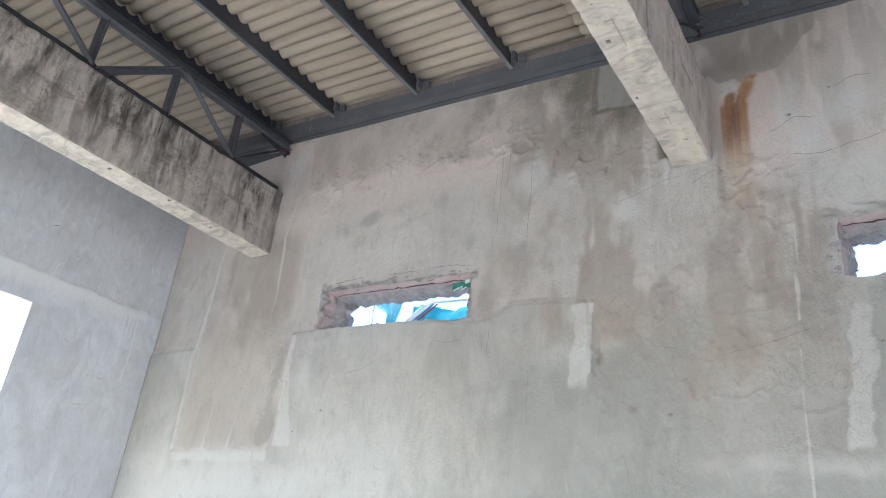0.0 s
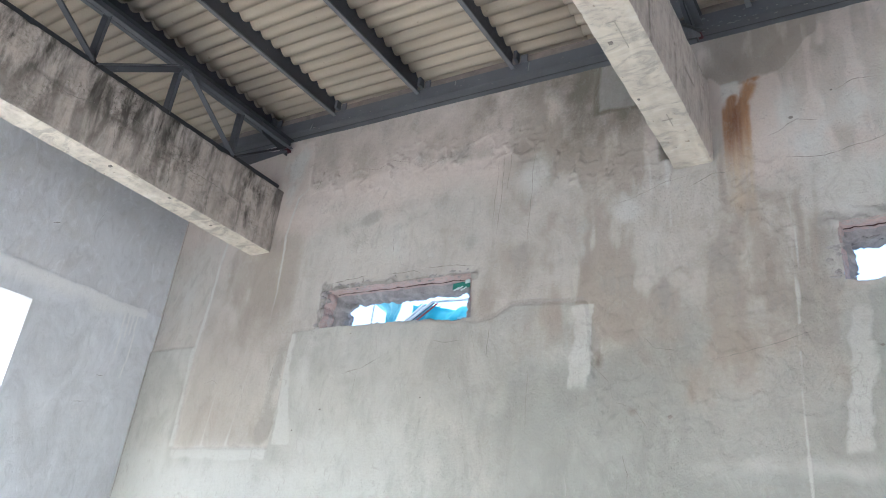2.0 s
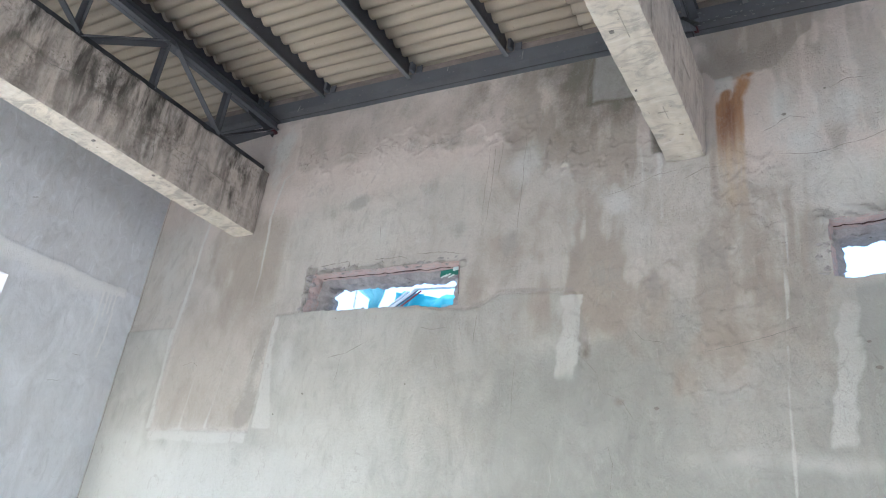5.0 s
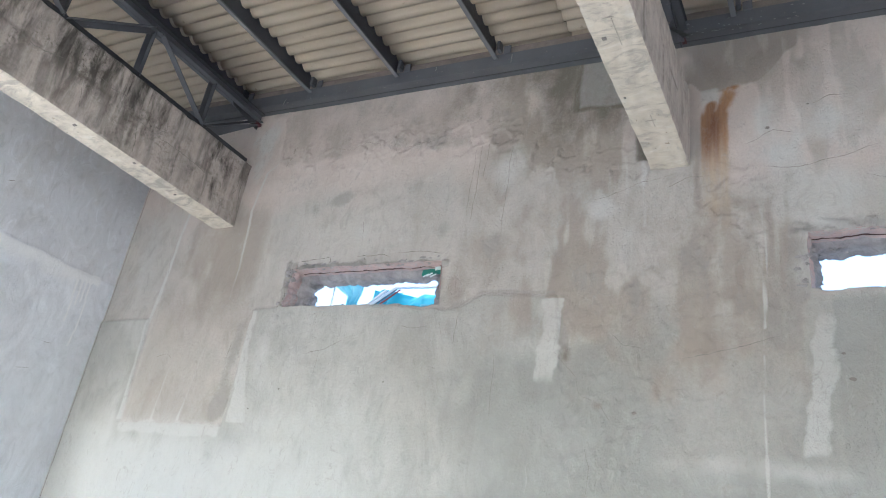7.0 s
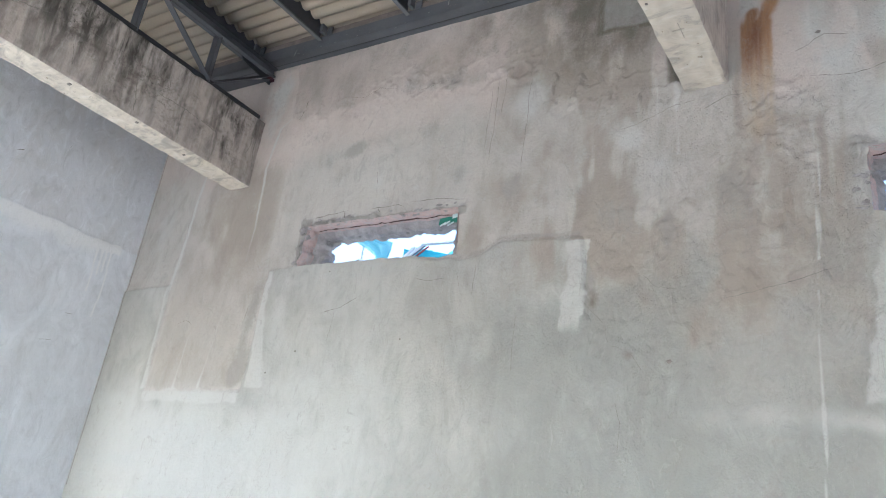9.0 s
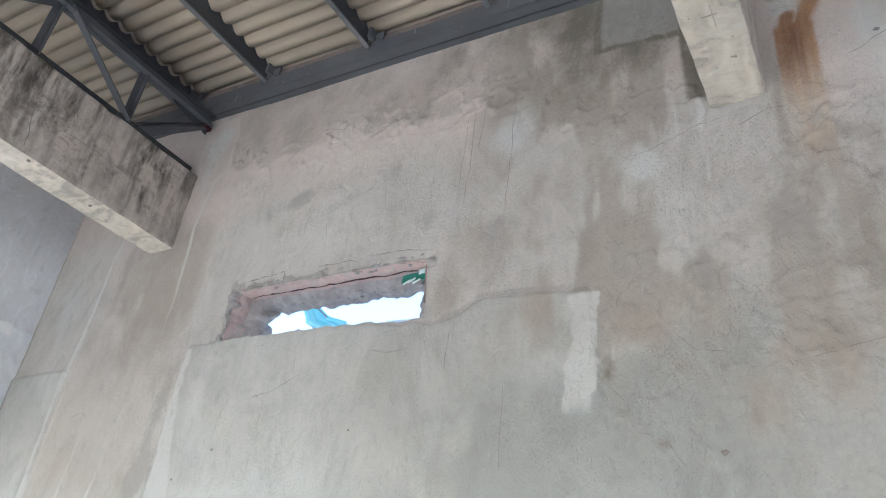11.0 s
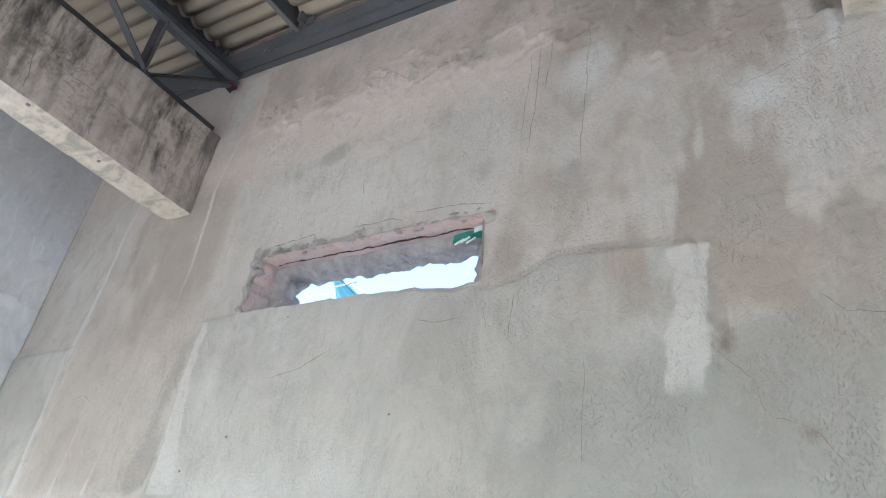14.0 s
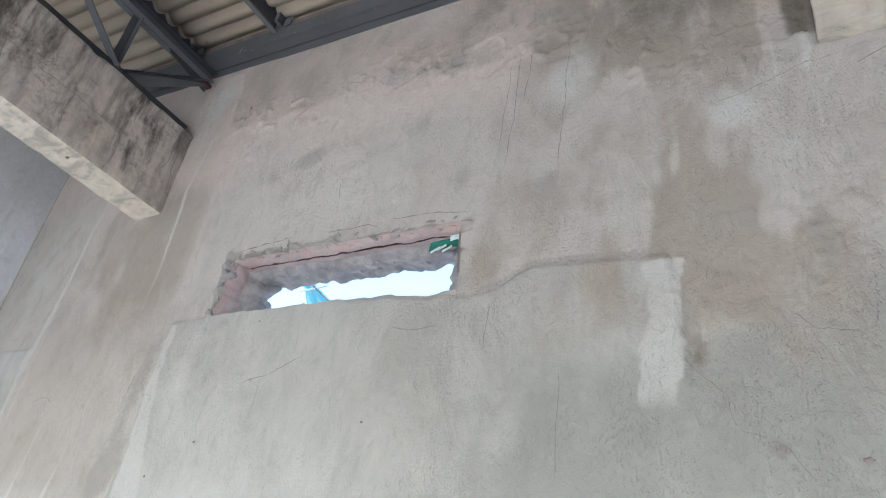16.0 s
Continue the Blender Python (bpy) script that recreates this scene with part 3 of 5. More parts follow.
    # pale patches; x -1.9 and -0.75 brighten where the light falls short
    for px, pz, sx, sz, k in ((2.13, 3.75, .07, .24, .55), (2.50, 4.02, .17, .11, .35), (2.60, 3.56, .05, .09, .3), (2.68, 3.05, .03, .22, .3), (2.72, 2.55, .13, .14, .45), (1.72, 4.30, .2, .2, .35),
                              (0.35, 4.05, .5, .16, .3), (3.62, 3.62, .10, .2, .4), (2.70, 4.25, .02, .10, .9), (2.66, 4.16, .05, .04, .5), (-1.9, 4.0, .3, .7, .5), (-0.75, 5.05, .3, .3, 1.0), (-0.2, 3.1, .12, .3, .3)):
        lime += k * patch(x + 0.8 * warp2, z + 0.8 * warp3, px, pz, sx, sz, 0.6 * wob + 0.4 * runs)
    lime += 0.34 * band(z + warp2 * 0.5 - 0.02 * np.sin(x * 4), 2.30, 2.38, 0.06) * ramp(x + warp2, 2.6, 3.3) * (1 - ramp(x, 3.7, 3.9)) * (0.5 + wob)
    # fresh patch made paler, partly to paint the window's glow on it
    lime += 0.34 * band(x + warp2, -0.34, 1.0, 0.25) * band(z + warp2, 2.45, 3.38, 0.15) * (x > -0.36) * (0.5 + wob)
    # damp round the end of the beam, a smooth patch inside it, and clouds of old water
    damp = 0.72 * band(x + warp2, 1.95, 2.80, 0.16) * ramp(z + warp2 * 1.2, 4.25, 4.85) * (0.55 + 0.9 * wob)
    damp += 0.42 * band(x + warp2, 1.2, 2.1, 0.2) * ramp(z + warp2, 4.65, 5.2) * (0.4 + wob)
    damp += 0.16 * ramp(z + warp2 * 2, 4.6, 5.15) * band(x, -0.2, 1.5, 0.1) * ramp(wob, 0.3, 0.6)
    smooth_patch = band(x + warp * 0.6, 2.245, 2.80, 0.012) * ramp(z + warp * 0.8 + 0.03 * ramp(x, 2.3, 2.5), 4.80, 4.825)
    rim = band(x + warp * 0.5, 2.19, 2.85, 0.03) * ramp(z + warp * 0.6 + 0.03 * ramp(x, 2.3, 2.5), 4.73, 4.80)
    damp = np.maximum(damp, 0.95 * rim) * (1 - 0.55 * smooth_patch)
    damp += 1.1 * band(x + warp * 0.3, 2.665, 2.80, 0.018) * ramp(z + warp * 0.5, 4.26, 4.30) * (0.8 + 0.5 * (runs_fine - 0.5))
    damp += 0.30 * streak(x + warp * 1.6, z, [(2.23, 3.08), (2.26, 2.94), (2.35, 2.80), (2.47, 2.66), (2.54, 2.57)], 0.042) * (0.4 + wob)
    damp += 0.4 * patch(x + warp, z, 2.215, 3.355, 0.035, 0.03, wob) + 0.45 * patch(x, z, 2.275, 2.97, 0.03, 0.07, wob) + 0.36 * patch(x + warp, z + warp, 2.49, 2.65, 0.045, 0.03, wob)
    stain = 0 * x
    for px, pz, sx, sz, k in ((0.28, 4.33, 0.15, 0.10, .42), (0.02, 4.25, 0.09, 0.12, .30), (0.98, 4.35, .20, .14, .26), (-0.48, 2.62, 0.07, 0.12, .42),
                              (1.72, 3.78, 0.10, 0.16, .40), (1.30, 3.95, 0.09, 0.13, .28), (2.40, 3.45, 0.13, 0.12, .48), (2.26, 3.02, 0.04, 0.10, .75), (2.505, 2.655, 0.06, 0.028, .55),
                              (2.20, 3.85, .12, .18, .36), (2.70, 3.35, .08, .14, .42), (2.95, 2.38, .22, .10, .34), (-0.2, 4.55, .25, .2, .26),
                              (3.35, 3.2, .18, .3, .34), (3.05, 3.55, .2, .25, .22), (0.35, 2.98, 0.25, 0.05, .34), (3.2, 2.05, .14, .10, .45), (2.0, 4.0, .16, .3, .30),
                              (0.9, 4.75, .5, .14, .30), (1.6, 4.9, .3, .2, .34), (2.85, 3.95, .12, .3, .22), (1.0, 3.95, .22, .1, .2), (3.5, 2.95, .12, .3, .3)):
        stain += (1.2 if px < 2.0 else 0.78) * k * blob(xw, zw, px, pz, sx, sz, 1.4 * wob - 0.1)
    stain += 0.62 * np.exp(-((z + warp * 0.5 - edge - 0.028) / 0.022) ** 2) * band(x, 1.42, 2.19, 0.06) * (0.5 + 0.8 * wob)
    stain += 0.35 * streak(x + warp * 1.5, z, [(2.20, 3.33), (2.27, 3.0), (2.32, 2.75)], 0.025)
    stain += 0.26 * ramp(runs + 0.5 * (wob - 0.5), 0.50, 0.70) * band(z + warp2, 2.9, 4.2, 0.3) * ramp(x, 2.0, 2.6)
    stain += 1.0 * band(z + warp - w1_top(x), -0.01, 0.052, 0.012) * band(x, -0.1, 1.38, 0.02) + 0.7 * band(x + warp, -0.13, 0.0, 0.02) * band(z, 3.40, 3.80, 0.02)
    stain += 0.8 * near(z - w2_top(x) - 0.04, 0.06) * band(x, 3.56, 5.0, 0.03) * (0.4 + wob)
    stain += 0.8 * near(x - 3.59, 0.07) * band(z + warp, 3.25, 3.72, 0.04) * (0.5 + wob)
    stain += 0.60 * np.exp(-((x + 2 * warp + 0.45) / 0.09) ** 2) * (x < -0.35) * band(z + 0.5 * warp2, 2.50, 3.36, 0.10) * (0.55 + 0.8 * wob)
    # flat brown mortar below the rafter, beyond the beam
    brown = 0.55 * mortar
    brown += 0.55 * blob(x, z, 3.15, 4.85, 0.17, 0.12, wob) + 0.45 * patch(x + warp, z + warp, 3.66, 4.86, 0.06, 0.10, wob)
    brown += 0.4 * band(x + warp, 3.04, 3.075, 0.01) * band(z, 3.9, 4.6, 0.1)
    brown += 0.60 * ramp(big + 0.5 * (runs - 0.5), 0.45, 0.60) * ramp(z + warp2, 3.0, 3.5) * ramp(x, 1.4, 2.0)
    brown += 0.52 * band(x + warp, -1.5, -0.4, 0.03) * ramp(z, 2.46, 2.52) * (0.6 + 0.6 * wob) * (1 - ramp(z, 4.2, 4.7))
    brown += 0.30 * band(x + warp, -0.95, -0.42, 0.10) * band(z + warp2, 3.5, 4.5, 0.3)
    coat = coat_line(x) + 0.16 * (fbm(x * 4.0, x * 0 + 7, 53, 4) - 0.5)
    brown += (0.58 - 0.25 * ramp(x, 1.7, 2.0)) * ramp(z - coat + warp * 2.5 + warp2 * 0.3, -0.05, 0.05) * (1 - ramp(x, 2.3, 2.6)) * (0.45 + 0.9 * wob)
    brown += 0.42 * band(x + 2 * warp2, 1.25, 3.5, 0.25) * band(z + 2 * warp3 - 0.35 * ramp(-x, -2.9, -2.3), 2.62, 4.25, 0.25) * (0.5 + wob)
    for px, pz, sx, sz, k in ((0.64, 4.40, .26, .10, .8), (0.70, 4.19, .12, .06, .6), (1.72, 3.72, .17, .30, .6), (1.55, 3.45, .14, .12, .5), (2.40, 3.53, .11, .17, .6),
                              (2.80, 3.40, .09, .15, .65), (2.53, 3.07, .15, .13, .7), (2.88, 3.02, .10, .28, .6), (3.10, 3.28, .24, .55, .75), (3.25, 3.60, .13, .30, .7),
                              (3.18, 3.85, .12, .2, .7), (3.50, 3.42, .07, .22, .35), (3.50, 2.85, .10, .30, .6), (3.25, 2.24, .16, .07, .8), (2.62, 2.72, .10, .12, .4), (-0.95, 3.9, .35, .5, .5)):
        brown += 0.62 * k * patch(x + 1.6 * warp2 + 3 * warp, z + 1.2 * warp3, px, pz, 1.15 * sx, 1.25 * sz, 0.6 * wob + 0.4 * runs)
    brown = np.maximum(brown, 0.9 * ramp(z - rafter_z(x), 0.10, 0.13))
    # rust water from the foot of the mortar: two streams that join and fade to tan
    xr = x + 0.5 * warp + 0.012 * (runs_fine - 0.5)
    right = np.exp(-((xr - 3.165 - 0.11 * ramp(z, 4.48, 4.78)) / 0.052) ** 2) * ramp(z, 4.40, 4.58) * (1 - ramp(z + warp, 4.76, 4.79))
    left = np.exp(-((xr - 3.115 - 0.03 * ramp(z, 4.5, 4.7)) / 0.036) ** 2) * ramp(z, 4.25, 4.48) * (1 - ramp(z + warp, 4.64, 4.70))
    body = band(xr, 3.075, 3.245, 0.03) * ramp(z + 0.3 * (runs - 0.5), 3.66, 4.20) * (1 - ramp(z, 4.56, 4.66)) * (0.75 + 0.4 * ramp(runs_fine, 0.3, 0.6))
    rust = np.maximum(0.95 * body * (0.6 + 0.4 * ramp(z, 3.9, 4.4)), 1.05 * np.maximum(right, left))
    rust += 0.35 * blob(xw, zw, 3.16, 3.88, 0.10, 0.08, wob) + 0.3 * blob(xw, zw, 3.24, 3.75, 0.08, 0.08, wob)
    flakes = ramp(fbm(x * 26, z * 14, 63, 3), 0.52, 0.62) * ramp(z, 4.66, 4.78)
    rust *= 1 - 0.6 * flakes
    lime += 0.8 * band(xr, 3.08, 3.20, 0.03) * band(z + warp, 4.62, 4.785, 0.02) * (1 - np.clip(1.6 * np.maximum(right, left), 0, 1))
    pale = ramp(4.48 - z + 0.25 * (runs_fine - 0.5), 0.0, 0.45) * (1 - 0.75 * np.clip(left + right, 0, 1))
    # Grey cement patches; the broad wash paints the lower right's weaker light.
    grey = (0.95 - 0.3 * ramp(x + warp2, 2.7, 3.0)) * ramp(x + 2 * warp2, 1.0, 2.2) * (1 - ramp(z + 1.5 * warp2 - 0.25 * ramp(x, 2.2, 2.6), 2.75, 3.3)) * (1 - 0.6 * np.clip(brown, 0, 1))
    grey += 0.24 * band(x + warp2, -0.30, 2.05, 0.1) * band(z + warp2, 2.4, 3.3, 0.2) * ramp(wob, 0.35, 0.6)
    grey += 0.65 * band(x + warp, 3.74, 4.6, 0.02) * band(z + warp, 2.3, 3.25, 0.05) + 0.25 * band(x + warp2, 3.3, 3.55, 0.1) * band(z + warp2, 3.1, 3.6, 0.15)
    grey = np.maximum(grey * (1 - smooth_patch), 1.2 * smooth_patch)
    brown = brown * (1 - smooth_patch)
    pink = 0.75 * ramp(z + warp2, 4.0, 4.7) + 1.1 * ramp(x + 0.5 * warp2, 3.0, 3.3) * ramp(z + warp3, 3.75, 4.25) + 0.35 * band(x + warp, -1.5, -0.4, 0.1) * ramp(z, 2.5, 3.4)
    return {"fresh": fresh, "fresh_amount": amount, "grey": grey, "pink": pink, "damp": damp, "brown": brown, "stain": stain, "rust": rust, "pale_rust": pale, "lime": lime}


def north_place(u, v):
    x, z = u.copy(), v.copy()
    for (a, b, lo, hi), left, right, low, top in ((W1, w1_left, w1_right, w1_low, w1_top), (W2, w2_left, w2_right, w2_low, w2_top)):
        over_x = ((u >= a - 1e-6) & (u <= b + 1e-6)).astype(float)
        over_x = np.maximum(over_x, np.maximum(near(u - a, 0.12), near(u - b, 0.12)))
        over_z = ((v >= lo - 1e-6) & (v <= hi + 1e-6)).astype(float)
        over_z = np.maximum(over_z, np.maximum(near(v - lo, 0.12), near(v - hi, 0.12)))
        z = z + over_x * ((top(np.clip(u, a, b)) - hi) * near(v - hi, 0.12) + (low(np.clip(u, a, b)) - lo) * near(v - lo, 0.12))
        x = x + over_z * ((left(np.clip(v, lo, hi)) - a) * near(u - a, 0.12) + (right(np.clip(v, lo, hi)) - b) * near(u - b, 0.12))
    m = north_masks(u, v)
    y = -0.012 * np.clip(m["fresh"] * 1.2, 0, 1) + 0.016 * (fbm(u * 1.1, v * 1.1, 61, 3) - 0.5) + 0.006 * (fbm(u * 7, v * 7, 64, 3) - 0.5)
    y = y - 0.003 * np.clip(m["lime"], 0, 1) - 0.005 * np.clip(2 * m["brown"], 0, 1)
    rise = fbm(u * 9, v * 9, 72, 4)
    flaky = np.exp(-((v - coat_line(u) - 0.05) / 0.16) ** 2) * (u < 2.8) * (u > -0.6)
    flaky = np.maximum(flaky, 0.8 * band(u, 3.05, 3.45, 0.08) * band(v, 3.45, 4.2, 0.15))
    flaky = np.maximum(flaky, 0.45 * band(u, 2.2, 3.6, 0.2) * band(v, 2.2, 3.6, 0.2))
    y = y - 0.016 * flaky * np.clip(1 - np.abs(rise - 0.5) / 0.05, 0, 1) - 0.008 * flaky * ramp(rise, 0.45, 0.55)
    y = y + 0.03 * ramp(v, 4.7, 5.25)
    lumps = fbm(u * 20, v * 20, 67, 4)
    torn = 0.05 * (fbm(u * 9, v * 9, 69, 3) - 0.5)
    rough_top = band(v + torn - w1_top(u), -0.01, 0.052, 0.010) * band(u, -0.07, 1.37, 0.02) + band(u + torn, -0.12, 0.0, 0.012) * band(v, 3.40, 3.80, 0.02)
    rough_top = rough_top + band(v + torn - w2_top(u), -0.01, 0.075, 0.012) * band(u, 3.57, 5.0, 0.02) + 0.5 * band(u + torn, 3.60, 3.64, 0.012) * band(v, 3.3, 3.70, 0.02)
    y = y - 0.10 * np.clip(rough_top, 0, 1) * np.clip(lumps - 0.36, 0, 1) + 0.006 * np.clip(rough_top, 0, 1)
    return x, y, z


def wall_lines(fine_lo, fine_hi, lo, hi, step, stops):
    out = list(line(lo, fine_lo, 0.4)) if fine_lo > lo else []
    knots = sorted([fine_lo, *[s for s in stops if fine_lo < s < fine_hi], fine_hi])
    for a, b in zip(knots, knots[1:]):
        out += list(line(a, b, step))[1 if out else 0:]
    if hi > fine_hi:
        out += list(line(fine_hi, hi, 0.4))[1:]
    return np.array(out)


us = wall_lines(WEST, 5.1, WEST, EAST, 0.0125, (W1[0], W1[1], W2[0], W2[1]))
vs = wall_lines(1.75, 5.45, 0.0, 5.75, 0.0125, (W1[2], W1[3], W2[2], W2[3]))


def in_wall(uc, vc):
    solid = np.ones_like(uc, dtype=bool)
    for a, b, lo, hi in (W1, W2):
        solid &= ~((uc > a) & (uc < b) & (vc > lo) & (vc < hi))
    return solid & (vc < purlin_z(uc) + PURLIN_H + 0.03)


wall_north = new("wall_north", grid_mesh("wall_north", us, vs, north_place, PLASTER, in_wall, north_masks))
tagged(wall_north, "patched beige cement plaster wall with water stains", "wall", kind="structure")



def ribbon(name, path, width, seed, mat, parent):
    """A thin uneven crack or scratch, lying on the north wall along the points (x, z)."""
    pts = []
    for (xa, za), (xb, zb) in zip(path, path[1:]):
        k = max(2, int(math.hypot(xb - xa, zb - za) / 0.008))
        pts += [(xa + (xb - xa) * i / k, za + (zb - za) * i / k) for i in range(k)]
    pts.append(path[-1])
    out = []
    for i, (x, z) in enumerate(pts):
        w = noise.noise(Vector((x * 30, z * 30, seed)))
        w2 = noise.noise(Vector((x * 8, z * 8, seed + 4)))
        x2, z2 = pts[min(i + 1, len(pts) - 1)]
        x1, z1 = pts[max(i - 1, 0)]
        d = Vector((x2 - x1, z2 - z1)).normalized()
        off = 0.010 * w2 + 0.004 * w
        c = Vector((x - d.y * off, z + d.x * off))
        half = 0.75 * width * (0.5 + 0.45 * w) * min(1.0, 6.0 * (i + 0.3) / len(pts), 6.0 * (len(pts) - i - 0.7) / len(pts))
        out.append((c + Vector((-d.y, d.x)) * half, c - Vector((-d.y, d.x)) * half))
    flat = np.array([p[:] for pair in out for p in pair])
    _, ys, _ = north_place(flat[:, 0], flat[:, 1])
    bm = bmesh.new()
    vs_ = [bm.verts.new((p[0], yy - 0.0022, p[1])) for p, yy in zip(flat, ys)]
    for i in range(len(out) - 1):
        bm.faces.new((vs_[2 * i], vs_[2 * i + 1], vs_[2 * i + 3], vs_[2 * i + 2]))
    bmesh.ops.recalc_face_normals(bm, faces=bm.faces[:])
    return part(name, bm, mat, parent)


CRACK = rough_material("crack_shadow", (0.20, 0.185, 0.165), (0.27, 0.25, 0.225), 30, bump_d=0.001)
PENCIL = rough_material("faint_pencil", (0.42, 0.39, 0.33), (0.48, 0.45, 0.38), 30, bump_d=0.001)
for i, (w, path) in enumerate((
        (0.004, [(3.33, 4.31), (3.40, 4.33), (3.5, 4.38), (3.62, 4.34)]), (0.004, [(3.40, 4.13), (3.62, 4.09), (3.85, 4.13), (4.05, 4.19)]),
        (0.004, [(3.72, 4.52), (3.82, 4.57), (3.95, 4.55)]), (0.003, [(3.95, 4.0), (4.1, 3.95), (4.3, 4.0)]),
        (0.003, [(2.35, 4.03), (2.5, 4.05), (2.68, 4.12), (2.9, 4.16)]), (0.004, [(2.86, 4.06), (3.0, 4.12), (3.1, 4.11)]),
        (0.004, [(0.25, 3.02), (0.45, 3.05), (0.62, 3.13)]), (0.004, [(1.05, 3.21), (1.16, 3.18), (1.28, 3.19)]), (0.003, [(1.36, 3.22), (1.40, 3.12)]),
        (0.003, [(2.95, 2.93), (3.2, 2.98), (3.5, 3.06)]), (0.003, [(-1.32, 3.02), (-1.2, 3.05), (-1.12, 3.0)]),
        (0.003, [(1.452, 4.02), (1.462, 4.28), (1.472, 4.62)]), (0.004, [(1.497, 3.95), (1.505, 4.30), (1.515, 4.68)]), (0.004, [(1.555, 4.33), (1.575, 4.66)]),
        (0.004, [(1.745, 3.85), (1.755, 4.28), (1.765, 4.70)]), (0.003, [(2.20, 2.99), (2.25, 2.93), (2.35, 2.83)]), (0.002, [(2.35, 2.83), (2.365, 2.75), (2.39, 2.71), (2.47, 2.68)]), (0.003, [(2.47, 2.68), (2.51, 2.65), (2.56, 2.57)]), (0.005, [(1.495, 3.06), (1.50, 3.26)]), (0.003, [(1.805, 2.55), (1.80, 2.98)]),
        (0.002, [(0.40, 3.02), (0.37, 2.80)]), (0.004, [(-0.42, 4.72), (-0.36, 4.84), (-0.34, 4.98)]), (0.004, [(0.55, 4.10), (0.57, 3.98)]),
        (0.005, [(-0.52, 3.0), (-0.50, 3.12)]), (0.003, [(0.12, 4.84), (0.30, 4.80), (0.42, 4.86), (0.60, 4.80)]), (0.003, [(0.8, 4.75), (0.95, 4.72), (1.1, 4.76)]),
        (0.003, [(-1.55, 4.0), (-1.50, 3.8)]), (0.003, [(2.42, 2.42), (2.46, 2.3), (2.44, 2.15)]),
        (0.006, [(-0.03, 3.79), (0.2, 3.80), (0.33, 3.815)]), (0.006, [(0.55, 3.79), (0.8, 3.785), (0.86, 3.76)]), (0.005, [(0.9, 3.80), (1.15, 3.775), (1.34, 3.745)]), (0.006, [(0.30, 3.81), (0.31, 3.75)]), (0.006, [(0.62, 3.79), (0.65, 3.73)]), (0.006, [(-0.10, 3.42), (-0.07, 3.55), (-0.05, 3.74)]), (0.003, [(2.55, 3.1), (2.62, 3.02), (2.75, 3.0)]), (0.003, [(-1.78, 3.85), (-1.74, 3.72), (-1.76, 3.62)]))):
    ribbon("crack", path, w, i * 1.7, CRACK, wall_north)


def fleck(path_centre, r, seed):
    """A small dark hole or chip in the plaster."""
    x, z = path_centre
    rr = random.Random(seed)
    ring = [(x + 1.5 * r * math.cos(a) * rr.uniform(0.7, 1.2), z + r * math.sin(a) * rr.uniform(0.7, 1.2)) for a in [k * math.pi / 5 for k in range(10)]]
    _, ys, _ = north_place(np.array([p[0] for p in ring]), np.array([p[1] for p in ring]))
    bm = bmesh.new()
    bm.faces.new([bm.verts.new((p[0], yy - 0.003, p[1])) for p, yy in zip(ring, ys)][::-1])
    return part("chip", bm, CRACK, wall_north)


for i, (x, z, r) in enumerate(((3.79, 2.816, 0.011), (3.47, 4.40, 0.010), (2.70, 2.62, 0.010), (0.10, 2.75, 0.007), (-0.15, 2.6, 0.006), (3.76, 2.95, 0.007),
                               (1.0, 2.8, 0.005), (3.70, 4.53, 0.006), (0.28, 3.33, 0.005))):
    fleck((x, z), r, i)

# the masonry behind the plaster skin, with the same openings left free
bm = bmesh.new()
y0, y1 = 0.055, WALL
for a, b, lo, hi in ((WEST - 0.2, -0.06, 0, 5.62), (1.40, 3.615, 0, 5.50), (5.1, EAST + 0.2, 0, 5.1),
                     (-0.16, 1.45, 0, 3.30), (-0.16, 0.6, 3.768, 5.5), (0.6, 1.45, 3.735, 5.5), (3.55, 5.1, 0, 3.24), (3.55, 5.1, 3.72, 5.25)):
    box(bm, a, b, y0, y1, lo, hi)
tagged(finish("wall_core", bm, MORTAR), "rough masonry core of the plastered wall", "wall", kind="structure")


